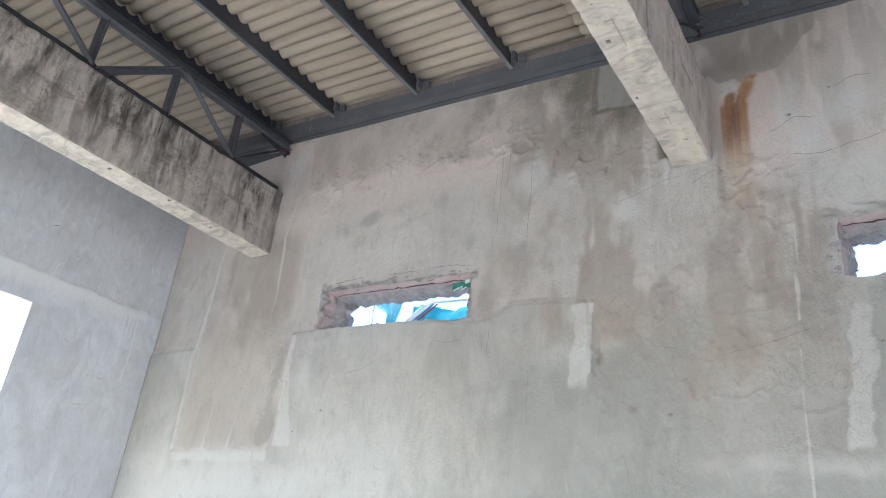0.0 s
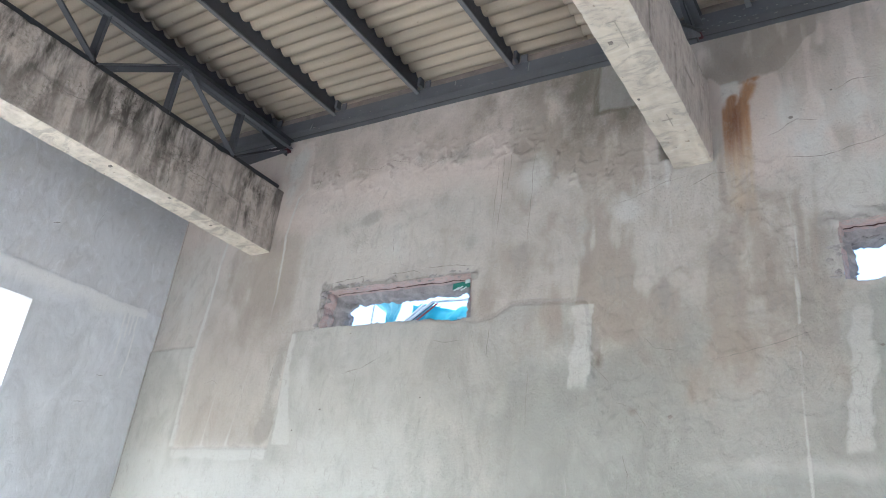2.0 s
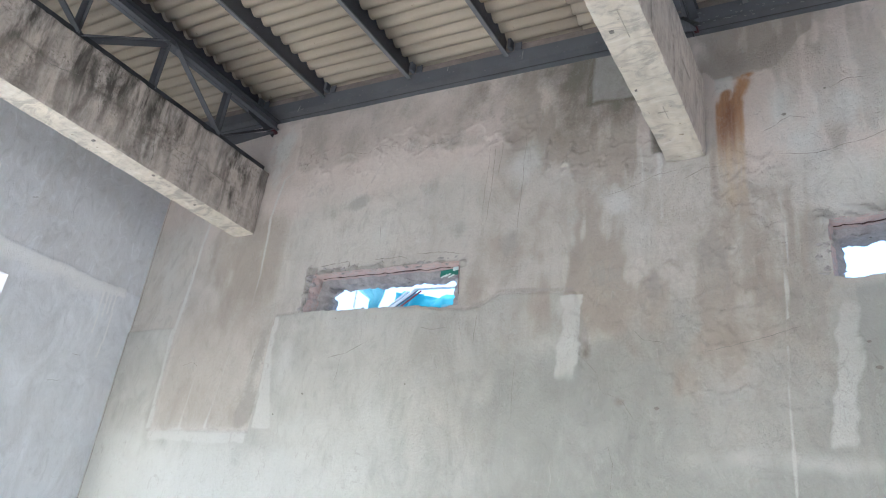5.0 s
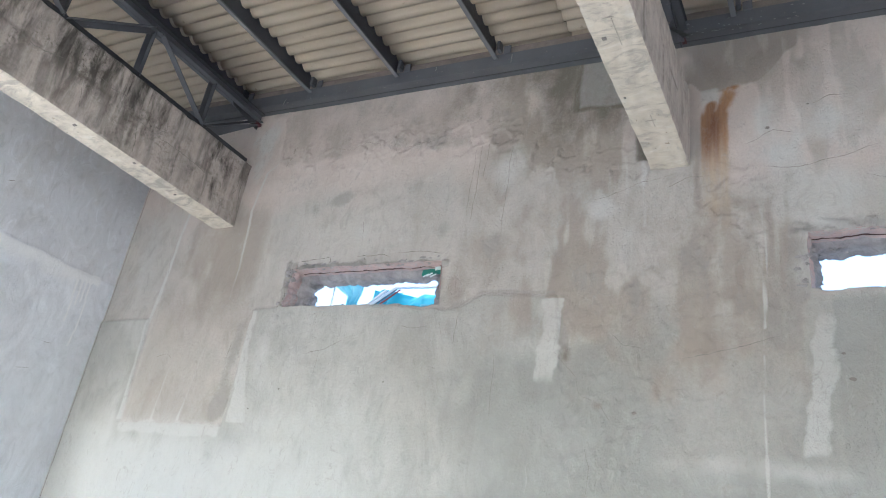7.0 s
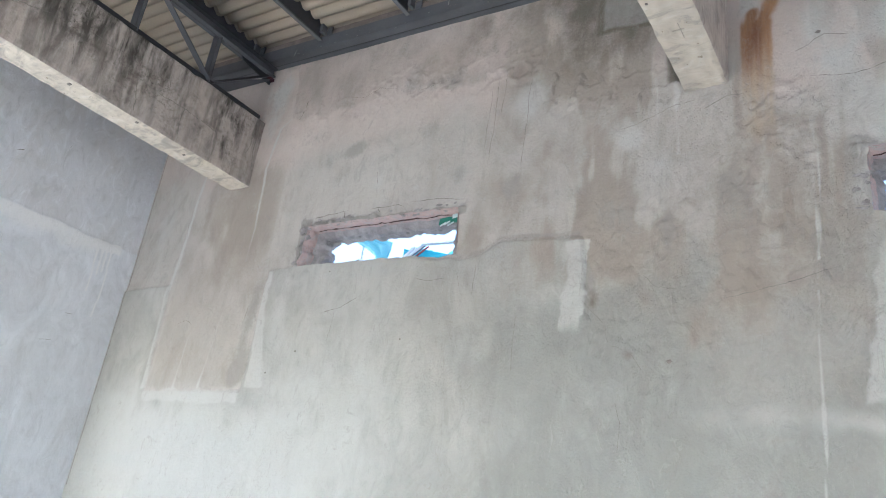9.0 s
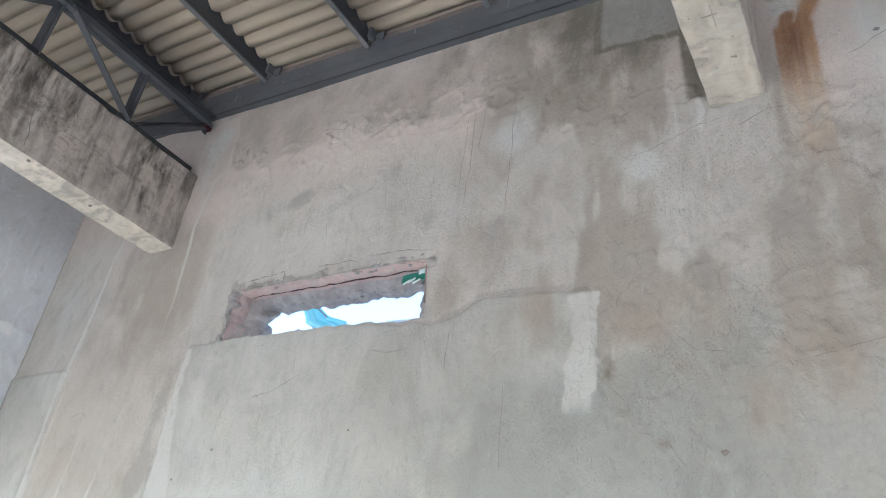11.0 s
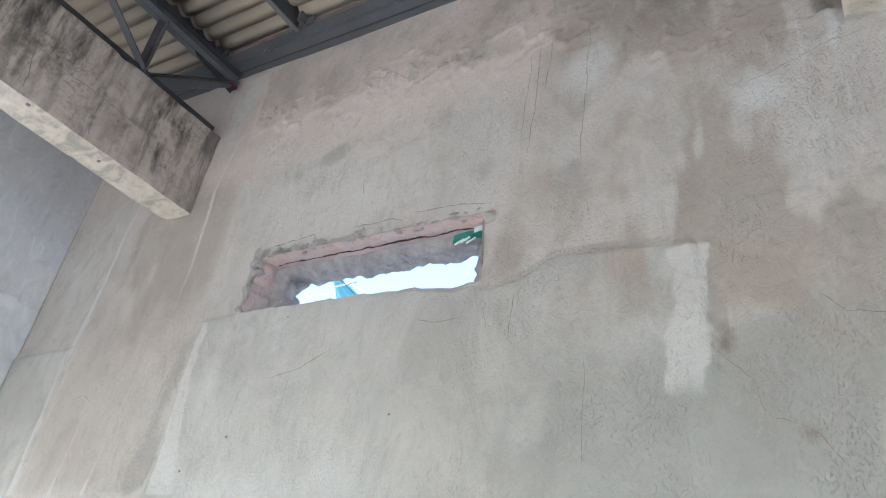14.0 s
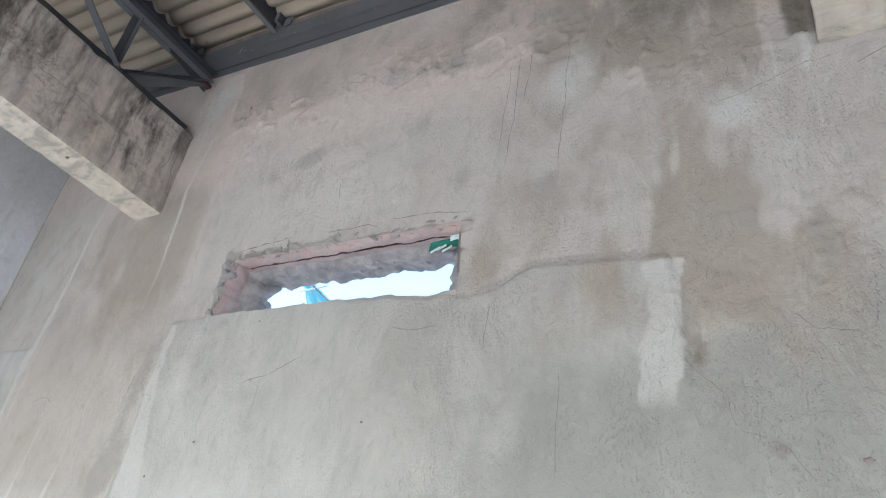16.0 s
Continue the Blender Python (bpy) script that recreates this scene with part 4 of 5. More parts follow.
def reveal(name, left, right, low, top, a, b, lo, hi, label, soffit_drop, jamb_in):
    """The broken-out sides of an opening: soffit, jambs and sill as uneven mortar, with pink brick towards the room."""
    e = thing(name, label, "window opening", kind="structure")
    n = 150
    depth = np.array([0.0, 0.008, 0.016, 0.022, 0.027, 0.031, 0.035, 0.039, 0.043, 0.048, 0.055, 0.065, 0.075, 0.09, 0.097, 0.105, 0.115, 0.125, 0.135, 0.147, 0.16, 0.172, 0.185, 0.197, 0.21, 0.222, 0.235])

    def soffit(u, v):
        base = top(u)
        k = ramp(v, 0.085, 0.125)
        rough_n = fbm(u * 16, v * 16, 71, 4) - 0.5
        z = base - k * soffit_drop * (0.75 + 0.5 * fbm(u * 7, v * 0 + 4, 73, 3)) + rough_n * (0.012 * ramp(v, 0.0, 0.02) + 0.042 * k) - 0.006 * ramp(v, 0, 0.02)
        z = z + 0.012 * np.exp(-((v - 0.058 - 0.006 * (fbm(u * 5, v * 0, 75, 3) - 0.5)) / 0.0045) ** 2)
        return u, v + 0.010 * (fbm(u * 20, v * 0 + 9, 77, 3) - 0.5) * (v > 0.005), z + 0.012 * ramp(-v, 0.0, 0.03)

    xs = np.linspace(a - 0.1, b + 0.04, n)
    front, back = depth[depth <= 0.0901], depth[depth >= 0.0899]
    lintel_front = np.r_[-0.018, front]
    lintel = new("lintel", grid_mesh("lintel", np.linspace(a - 0.03, b - 0.015, n), lintel_front, soffit, BRICK))
    lintel.parent, lintel["label"] = e, "long pink brick edge with a dark crack along it"
    o = new("mortar", grid_mesh("mortar", xs, back, soffit, MORTAR))
    o.parent = e

    def jamb(sign, edge):
        def place(u, v):
            k = ramp(v, 0.085, 0.125)
            x = edge(np.clip(u, lo, hi)) + sign * (0.012 * ramp(v, 0, 0.03) + k * jamb_in * (0.7 + 0.6 * fbm(u * 8, v * 0 + 2, 83, 3)))
            x = x + sign * (fbm(u * 18, v * 18, 85, 4) - 0.5) * (0.045 * ramp(v, 0.0, 0.03) + (0.03 + 0.7 * jamb_in) * k)
            inside = (u > lo + 0.05) & (u < hi - 0.03)
            return x, np.where(inside, v, np.maximum(v, 0.003)), u
        return place

    zs = np.linspace(lo - 0.06, hi + 0.05, 40)
    for sign, edge in ((1, left), (-1, right)):
        o = new("jamb_brick", grid_mesh("jamb_brick", zs, np.r_[-0.02, front], jamb(sign, edge), BRICK))
        o.parent = e
        o = new("jamb_mortar", grid_mesh("jamb_mortar", zs, back, jamb(sign, edge), MORTAR))
        o.parent = e

    def sill(u, v):
        return u, v + 0 * u, low(u) - 0.03 * ramp(np.abs(v), 0.0, 0.2) + 0.03 * (fbm(u * 20, v * 20, 87, 4) - 0.5) * ramp(v, 0.0, 0.03) + 0.004

    o = new("sill", grid_mesh("sill", xs, depth, sill, MORTAR))
    o.parent = e
    return e


def lump(parent, at, size, seed, mat):
    """A torn lump of mortar."""
    bm = bmesh.new()
    bmesh.ops.create_icosphere(bm, subdivisions=2, radius=1.0)
    rr = random.Random(seed)
    sx, sy, sz = size * rr.uniform(0.9, 2.2), size * rr.uniform(0.5, 0.8), size * rr.uniform(0.5, 1.0)
    turn = Matrix.Rotation(rr.uniform(-0.5, 0.5), 3, "Y")
    for v in bm.verts:
        d = v.co.copy()
        k = 1 + 0.55 * noise.noise(d * 1.6 + Vector((seed, 1, 2))) + 0.3 * noise.noise(d * 4 + Vector((seed, 4, 2)))
        v.co = Vector(at) + turn @ Vector((d.x * sx, d.y * sy, d.z * sz)) * k
    return part("mortar_lump", bm, mat, parent)


def dress(e, top, left, low, a, b, lo, hi, count, jamb_in):
    rr = random.Random(int(a * 10) + 77)
    one = np.array([0.0])
    for i in range(count):
        x = rr.uniform(a - 0.05, b - 0.02)
        z = float(top(one + x)[0]) + rr.choice((0.004, 0.012, 0.025, 0.04, 0.05)) + rr.uniform(-0.008, 0.008)
        lump(e, (x, rr.uniform(-0.004, 0.004), z), rr.uniform(0.006, 0.014), 10 * i + a, MORTAR)
    for i in range(count // 3):
        z = rr.uniform(lo + 0.02, hi)
        lump(e, (float(left(one + z)[0]) - rr.uniform(0.0, 0.06), rr.uniform(-0.012, 0.004), z), rr.uniform(0.010, 0.024), 10 * i + a + 5, MORTAR)
    for i in range(count // 4):
        x = rr.uniform(a, b)
        lump(e, (x, rr.uniform(0.0, 0.05), float(low(one + x)[0]) + 0.002), rr.uniform(0.006, 0.012), 10 * i + a + 7, MORTAR)
    for i in range(count // 2):
        x = rr.uniform(a + 0.05, b)
        lump(e, (x, rr.uniform(0.11, 0.2), float(top(one + x)[0]) - 0.045), rr.uniform(0.008, 0.017), 10 * i + a + 9, MORTAR)
    for i in range(count // 4):
        z = rr.uniform(lo + 0.02, hi - 0.03)
        lump(e, (float(left(one + z)[0]) + jamb_in * rr.uniform(0.7, 1.2), rr.uniform(0.11, 0.2), z), rr.uniform(0.012, 0.024), 10 * i + a + 3, MORTAR)
    # the dark open joint along the lintel
    bm = bmesh.new()
    prev = None
    for x in np.arange(a + 0.02, b - 0.02, 0.012):
        z = float(top(one + x)[0]) - 0.0085 + 0.003 * noise.noise(Vector((x * 30, a, 5)))
        yy = 0.057 + 0.004 * noise.noise(Vector((x * 9, a, 3))) + 0.002 * noise.noise(Vector((x * 40, a, 3)))
        h = max(0.0002, 0.0004 + 0.0014 * noise.noise(Vector((x * 17, a, 8))))
        cur = [bm.verts.new((x, yy - h, z)), bm.verts.new((x, yy + h, z)), bm.verts.new((x, yy + h, z + 0.02)), bm.verts.new((x, yy - h, z + 0.02))]
        if prev:
            for p in range(4):
                bm.faces.new((prev[p], prev[(p + 1) % 4], cur[(p + 1) % 4], cur[p]))
        prev = cur
    bmesh.ops.recalc_face_normals(bm, faces=bm.faces[:])
    part("open_joint", bm, JOINT, e)


JOINT = rough_material("dark_joint", (0.11, 0.055, 0.045), (0.07, 0.045, 0.04), 30, bump_d=0.001)
win = reveal("window_1", w1_left, w1_right, w1_low, w1_top, *W1, "rough slit opening broken through brick, open to the sky", 0.042, 0.08)
dress(win, w1_top, w1_left, w1_low, *W1, 30, 0.08)
win = reveal("window_2", w2_left, w2_right, w2_low, w2_top, *W2, "rough slit opening with crumbled mortar edges", 0.042, 0.02)
dress(win, w2_top, w2_left, w2_low, *W2, 40, 0.02)

# ---------------------------------------------------------------- west wall, with its bright window
W3 = (-4.60, -1.20, 2.40, 3.46)


def west_masks(y, z):
    warp = 0.06 * (fbm(y * 5, z * 5, 131, 4) - 0.5)
    big = fbm(y * 1.1, z * 1.1, 141, 4)
    fresh = 1 - ramp(z + warp * 0.5, 3.70, 3.75)
    lime = 0.75 * ramp(z + warp * 2.0, 3.48, 3.68) * (1 - ramp(z + warp * 0.5, 3.71, 3.73)) * (0.5 + 0.8 * (big - 0.2)) * ramp(-y, 0.2, 0.5)
    lime += 0.8 * band(z + warp, 3.66, 3.74, 0.015) * band(y, -0.42, -0.15, 0.03)
    for sy, z0 in ((-0.36, 3.25), (-0.31, 3.42), (-0.27, 3.45), (-0.23, 3.05)):
        lime += 0.85 * streak(y + 0.01 * np.sin(z * 9), z, [(sy, 3.72), (sy - 0.01, z0)], 0.0085)
    # darker towards the upper north corner and below the window, plus random blotches
    damp = 0.35 * ramp(z + 0.2 * (big - 0.5), 3.75, 4.6) * ramp(y, -0.9, -0.1)
    damp += 0.3 * np.exp(-(((y + 1.2) / 0.35) ** 2 + ((z - 2.35) / 0.12) ** 2)) + 0.15 * ramp(big, 0.55, 0.7)
    return {"fresh": fresh, "fresh_amount": 0.5 + 0.5 * big, "lime": lime, "stain": damp, "grey": 0 * y, "pink": 0 * y, "damp": 0 * y, "rust": 0 * y, "pale_rust": 0 * y, "brown": 0 * y}


def west_place(u, v):
    m = west_masks(u, v)
    x = WEST + 0.014 * (fbm(u * 1.2, v * 1.2, 161, 3) - 0.5) + 0.004 * (fbm(u * 7, v * 7, 164, 3) - 0.5) + 0.006 * m["fresh"]
    return x, u, v


us = wall_lines(-4.7, 0.02, SOUTH, 0.02, 0.013, (W3[0], W3[1]))
vs = wall_lines(1.6, 5.0, 0.0, 5.75, 0.013, (W3[2], W3[3]))
wall_west = new("wall_west", grid_mesh("wall_west", us, vs, west_place, GREY_PLASTER,
                lambda uc, vc: ~((uc > W3[0]) & (uc < W3[1]) & (vc > W3[2]) & (vc < W3[3])), west_masks))
tagged(wall_west, "smooth grey cement plaster wall with lime runs", "wall", kind="structure")
for i, (w, path) in enumerate(((0.006, [(-1.27, 4.14), (-1.21, 4.17)]), (0.003, [(-0.62, 2.75), (-0.50, 2.78)]), (0.003, [(-0.48, 3.02), (-0.40, 3.03)]), (0.003, [(-0.9, 4.3), (-0.84, 4.55)]))):
    bm = bmesh.new()
    (ya, za), (yb, zb) = path
    prev = None
    for k in range(9):
        f = k / 8
        h = w * 0.5 * math.sin(math.pi * (0.08 + 0.84 * f))
        yy, zz = ya + (yb - ya) * f, za + (zb - za) * f + 0.004 * noise.noise(Vector((f * 5, i, 2)))
        xx = float(west_place(np.array([yy]), np.array([zz]))[0][0]) + 0.003
        cur = [bm.verts.new((xx, yy, zz - h)), bm.verts.new((xx, yy, zz + h))]
        if prev:
            bm.faces.new((prev[0], cur[0], cur[1], prev[1]))
        prev = cur
    part("scratch", bm, CRACK, wall_west)
# thin dark line down the corner where the two walls meet
bm = bmesh.new()
prev = None
for z in np.arange(1.7, 5.4, 0.02):
    h = 0.003 + 0.003 * noise.noise(Vector((0, 0, z * 9)))
    x = WEST + 0.028 + 0.006 * noise.noise(Vector((3, 0, z * 4)))
    yy = float(north_place(np.array([x]), np.array([z]))[1][0]) - 0.004
    cur = [bm.verts.new((x - h, yy, z)), bm.verts.new((x + h, yy, z))]
    if prev:
        bm.faces.new((prev[0], prev[1], cur[1], cur[0]))
    prev = cur
part("corner_line", bm, CRACK, wall_north)
bm = bmesh.new()
for a, b, lo, hi in ((SOUTH - 0.2, W3[0], 0, 5.72), (W3[1], 0.03, 0, 5.72), (W3[0], W3[1], 0, W3[2]), (W3[0], W3[1], W3[3], 5.72)):
    box(bm, WEST - 0.24, WEST - 0.02, a, b, lo, hi)
tagged(finish("wall_west_core", bm, GREY_PLASTER), "grey plastered masonry with an open window", "wall", kind="structure")

# ---------------------------------------------------------------- floor, ground, and unseen sides added to shape the light
finish_floor = one_box(WEST - 0.2, EAST + 0.2, SOUTH - 0.2, WALL, -0.15, 0.0)
tagged(finish("floor", finish_floor, CONCRETE_FLOOR), "bare dusty concrete floor slab", "floor", kind="structure")
bm = bmesh.new()
box(bm, -900, 900, -900, 900, -0.5, -0.16)
tagged(finish("ground", bm, GROUND), "dry bare earth round the building", "ground", kind="structure")
# made-up east side, out of view: its opening lets light onto east faces
bm = bmesh.new()
box(bm, EAST, EAST + 0.3, SOUTH - 0.2, SOUTH + 0.1, 0, 4.5)
box(bm, EAST, EAST + 0.3, -4.0, -3.7, 0, 4.5)
box(bm, EAST, EAST + 0.3, -0.2, WALL - 0.05, 0, 4.5)
box(bm, EAST + 0.02, EAST + 0.28, SOUTH - 0.2, WALL - 0.05, 0, 0.9)
box(bm, EAST, EAST + 0.3, SOUTH - 0.2, WALL - 0.05, 4.5, 5.0)
tagged(finish("wall_east_unseen", bm, GREY_PLASTER), "unseen open side with a plastered parapet and posts, added to let light in", "wall", kind="structure")
# made-up south side, out of view: bays and lintel limit sun and sky
bm = bmesh.new()
for x in (-2.2, 0.9):
    box(bm, x, x + 0.3, SOUTH - 0.2, SOUTH + 0.1, 0, 3.7)
box(bm, 4.2, EAST + 0.2, SOUTH - 0.2, SOUTH + 0.1, 0, 3.7)
box(bm, WEST - 0.2, EAST + 0.2, SOUTH - 0.2, SOUTH + 0.1, 3.7, 5.75)
tagged(finish("wall_south_unseen", bm, GREY_PLASTER), "unseen half-open side with square concrete posts and a lintel, added to shape the light", "wall", kind="structure")

# ---------------------------------------------------------------- concrete beams


def concrete_beam(x0, x1, z0, z1, seed, mould):
    bm = rough_box((x0, SOUTH + 0.1, z0), (x1, 0.015, z1), 0.025, 0.0035, 7.0, seed, 0.006, y_fine=-3.2)
    ob = finish("concrete_beam", bm, [BEAM_SIDE, BEAM_UNDER], smooth=False)
    me = ob.data
    co = np.empty(len(me.vertices) * 3)
    me.vertices.foreach_get("co", co)
    co = co.reshape(-1, 3)
    y, z = co[:, 1], co[:, 2]
    height = (z - z0) / (z1 - z0)
    m = 0.72 * mould * np.clip(0.45 + 0.8 * height + 0.5 * (fbm(y * 1.5, z * 2, 201 + int(seed), 3) - 0.5), 0, 1)
    m = m + 0.32 * mould * ramp(-y, 0.65, 0.95) * ramp(height, 0.3, 0.8)
    m = m + 0.5 * mould * np.exp(-((y + 0.33) / 0.16) ** 2) * np.clip(0.5 + height, 0, 1) + 0.45 * (mould < 1) * np.exp(-((y + 0.20) / 0.10) ** 2) * np.clip(0.3 + height, 0, 1)
    crk = 0.7 * np.exp(-((height - 0.50 - 0.05 * (fbm(y * 3, z * 0, 205, 2) - 0.5)) / 0.022) ** 2) * (fbm(y * 4, z * 0 + 2, 208, 3) > 0.52)
    crk = crk + 0.7 * np.exp(-((y + 0.78 + 0.1 * (fbm(z * 6, z * 0 + 5, 211, 3) - 0.5)) / 0.010) ** 2) * (height < 0.6)
    crk = crk + 0.7 * np.exp(-((y + 1.22 + 0.1 * (fbm(z * 6, z * 0 + 6, 214, 3) - 0.5)) / 0.010) ** 2) * (height < 0.55)
    for key, val in (("mould", m), ("crack", crk)):
        at = me.attributes.new(key, "FLOAT", "POINT")
        at.data.foreach_set("value", np.clip(val, 0, 1).astype(np.float32))
    return ob


b1 = concrete_beam(-1.092, -0.848, 4.205, 4.835, 1, 1.0)
tagged(b1, "cast concrete tie beam with black mould streaks", "beam", "concrete tie beams")
b2 = concrete_beam(2.77, 3.012, 4.205, 4.80, 5, 0.15)
tagged(b2, "cast concrete tie beam with pale marked underside", "beam", "concrete tie beams")



def beam_crack(path, width, seed, x, parent):
    """A jagged crack on the side of a beam, along the points (y, z)."""
    bm = bmesh.new()
    pts = []
    for (ya, za), (yb, zb) in zip(path, path[1:]):
        k = max(2, int(math.hypot(yb - ya, zb - za) / 0.010))
        pts += [(ya + (yb - ya) * i / k, za + (zb - za) * i / k) for i in range(k)]
    prev = None
    for i, (yy, zz) in enumerate(pts):
        o = 0.012 * noise.noise(Vector((yy * 16, zz * 16, seed))) + 0.005 * noise.noise(Vector((yy * 60, zz * 60, seed)))
        h = width * (0.5 + 0.45 * noise.noise(Vector((yy * 25, zz * 25, seed + 3))))
        steep = abs(path[-1][1] - path[0][1]) > abs(path[-1][0] - path[0][0])
        a, b = ((yy + o - h, zz), (yy + o + h, zz)) if steep else ((yy, zz + o - h), (yy, zz + o + h))
        cur = [bm.verts.new((x, *a)), bm.verts.new((x, *b))]
        if prev:
            bm.faces.new((prev[0], prev[1], cur[1], cur[0]))
        prev = cur
    bmesh.ops.recalc_face_normals(bm, faces=bm.faces[:])
    return part("crack", bm, CRACK, parent)


for i, (w, path) in enumerate((
        (0.004, [(-0.45, 4.48), (-0.75, 4.50), (-1.05, 4.49), (-1.3, 4.52)]), (0.005, [(-0.78, 4.50), (-0.80, 4.36), (-0.76, 4.22)]), (0.005, [(-1.22, 4.52), (-1.18, 4.38), (-1.16, 4.24)]),
        (0.004, [(-1.35, 4.62), (-1.5, 4.60), (-1.62, 4.63)]), (0.004, [(-0.10, 4.78), (-0.09, 4.6), (-0.13, 4.45)]), (0.006, [(-0.05, 4.70), (-0.06, 4.5), (-0.03, 4.35)]),
        (0.004, [(-1.9, 4.55), (-2.1, 4.50), (-2.3, 4.52)]), (0.004, [(-0.30, 4.75), (-0.42, 4.68), (-0.40, 4.60)]), (0.004, [(-1.0, 4.72), (-0.95, 4.6), (-1.02, 4.5)]),
        (0.003, [(-1.7, 4.45), (-1.66, 4.3)]), (0.003, [(-2.15, 4.75), (-2.1, 4.62)]))):
    beam_crack(path, 0.9 * w, i * 2.3, -0.8435, b1)
for i, (y, z, w, h) in enumerate(((-0.62, 4.209, 0.02, 0.014), (-1.62, 4.21, 0.03, 0.02), (-1.1, 4.21, 0.02, 0.02))):
    part("knot_hole", one_box(-0.95 + 0.03 * i, -0.95 + 0.03 * i + w, y, y + h, 4.196, 4.202), CRACK, b1)
for i, (x, y, w, h) in enumerate(((2.82, -1.30, 0.022, 0.02), (2.80, -0.80, 0.012, 0.012), (2.86, -1.43, 0.05, 0.003), (2.90, -1.42, 0.003, 0.20), (2.86, -0.55, 0.06, 0.003), (2.90, -0.60, 0.003, 0.12))):
    part("mark", one_box(x, x + w, y, y + h, 4.196, 4.201), CRACK if w > 0.01 and h > 0.01 else PENCIL, b2)

# ---------------------------------------------------------------- steel: rafter on the wall, trusses, purlins


def rafter():
    """Channel along the top of the north wall, falling to the east."""
    e = thing("steel_rafter", "dark grey painted steel channel along the wall top", "steel beam")
    x0, x1 = WEST, EAST - 0.1
    a, b = Vector((x0, 0, rafter_z(x0))), Vector((x1, 0, rafter_z(x1)))
    up = Vector((0.057, 0, 1)).normalized()

    def run(ya, yb, za, zb, bevel=0.003):
        bm = bmesh.new()
        vs_ = []
        for p in (a, b):
            for y, z in ((ya, za), (yb, za), (yb, zb), (ya, zb)):
                vs_.append(bm.verts.new(p + Vector((0, y, 0)) + up * z))
        for f in ((0, 1, 5, 4), (1, 2, 6, 5), (2, 3, 7, 6), (3, 0, 4, 7), (3, 2, 1, 0), (4, 5, 6, 7)):
            bm.faces.new([vs_[i] for i in f])
        bmesh.ops.recalc_face_normals(bm, faces=bm.faces[:])
        bmesh.ops.bevel(bm, geom=bm.edges[:], offset=bevel, segments=2, affect="EDGES")
        return bm

    part("web", run(-0.112, -0.100, 0.033, 0.150), STEEL, e)
    part("bottom_flange", run(-0.099, -0.030, 0.035, 0.045), STEEL, e)
    part("weld_seam", run(-0.029, -0.022, 0.037, 0.045, 0.001), DARK_STEEL, e)
    part("back_flange", run(-0.021, 0.05, 0.034, 0.045), STEEL, e)
    part("top_flange", run(-0.100, -0.04, 0.140, 0.150), STEEL, e)
    return e


steel_rafter = rafter()
FILLET = rough_material("brown_mortar_fillet", (0.26, 0.22, 0.195), (0.19, 0.16, 0.14), 9, bump_d=0.006)
bm = bmesh.new()
prev = None
for x in line(WEST, EAST - 0.1, 0.12):
    top = rafter_z(x) + 0.232 + 0.006 * noise.noise(Vector((x * 5, 2, 1)))
    front = -0.088 + 0.004 * noise.noise(Vector((x * 7, 4, 1)))
    cur = [bm.verts.new((x, yy, zz)) for yy, zz in ((front, rafter_z(x) + 0.152), (0.03, rafter_z(x) + 0.152), (0.03, top), (front + 0.006, top))]
    if prev:
        for k in range(4):
            bm.faces.new((prev[k], prev[(k + 1) % 4], cur[(k + 1) % 4], cur[k]))
    prev = cur
bmesh.ops.recalc_face_normals(bm, faces=bm.faces[:])
tagged(finish("trim_fillet", bm, FILLET), "brown mortar fillet between the rafter and the roof sheets", "trim", kind="structure")
PALE_FLAKE = rough_material("pale_paint_flakes", (0.30, 0.30, 0.29), (0.20, 0.20, 0.20), 40, bump_d=0.001)


def rafter_fleck(x, y, dz, w, h, lean=0.0):
    """A thin smear of pale paint or plaster on the rafter's web or foot."""
    z = rafter_z(x) + dz
    m = Matrix.Translation((x, y, z)) @ Matrix.Rotation(0.057 + lean, 4, "Y")
    part("splash", one_box(-w / 2, w / 2, -0.0012, 0.0012, -h / 2, h / 2, m=m), PALE_FLAKE, steel_rafter)


rf = random.Random(12)
rafter_fleck(-0.54, -0.1135, 0.05, 0.008, 0.07, 0.3)
rafter_fleck(-0.50, -0.1135, 0.035, 0.03, 0.005)
rafter_fleck(1.72, -0.1135, 0.09, 0.006, 0.08)
rafter_fleck(1.05, -0.1135, 0.12, 0.006, 0.04)
for i in range(34):
    x = 3.02 + 0.75 * rf.random() ** 1.4
    rafter_fleck(x, -0.1135, rf.uniform(0.0, 0.05) if i % 3 else rf.uniform(0.05, 0.13), rf.uniform(0.006, 0.022), rf.uniform(0.0015, 0.005), rf.uniform(-0.4, 0.4))
for i in range(14):
    rafter_fleck(rf.uniform(-0.9, 2.4), -0.1135, rf.uniform(0.0, 0.10), rf.uniform(0.006, 0.02), rf.uniform(0.001, 0.003), rf.uniform(-0.3, 0.3))


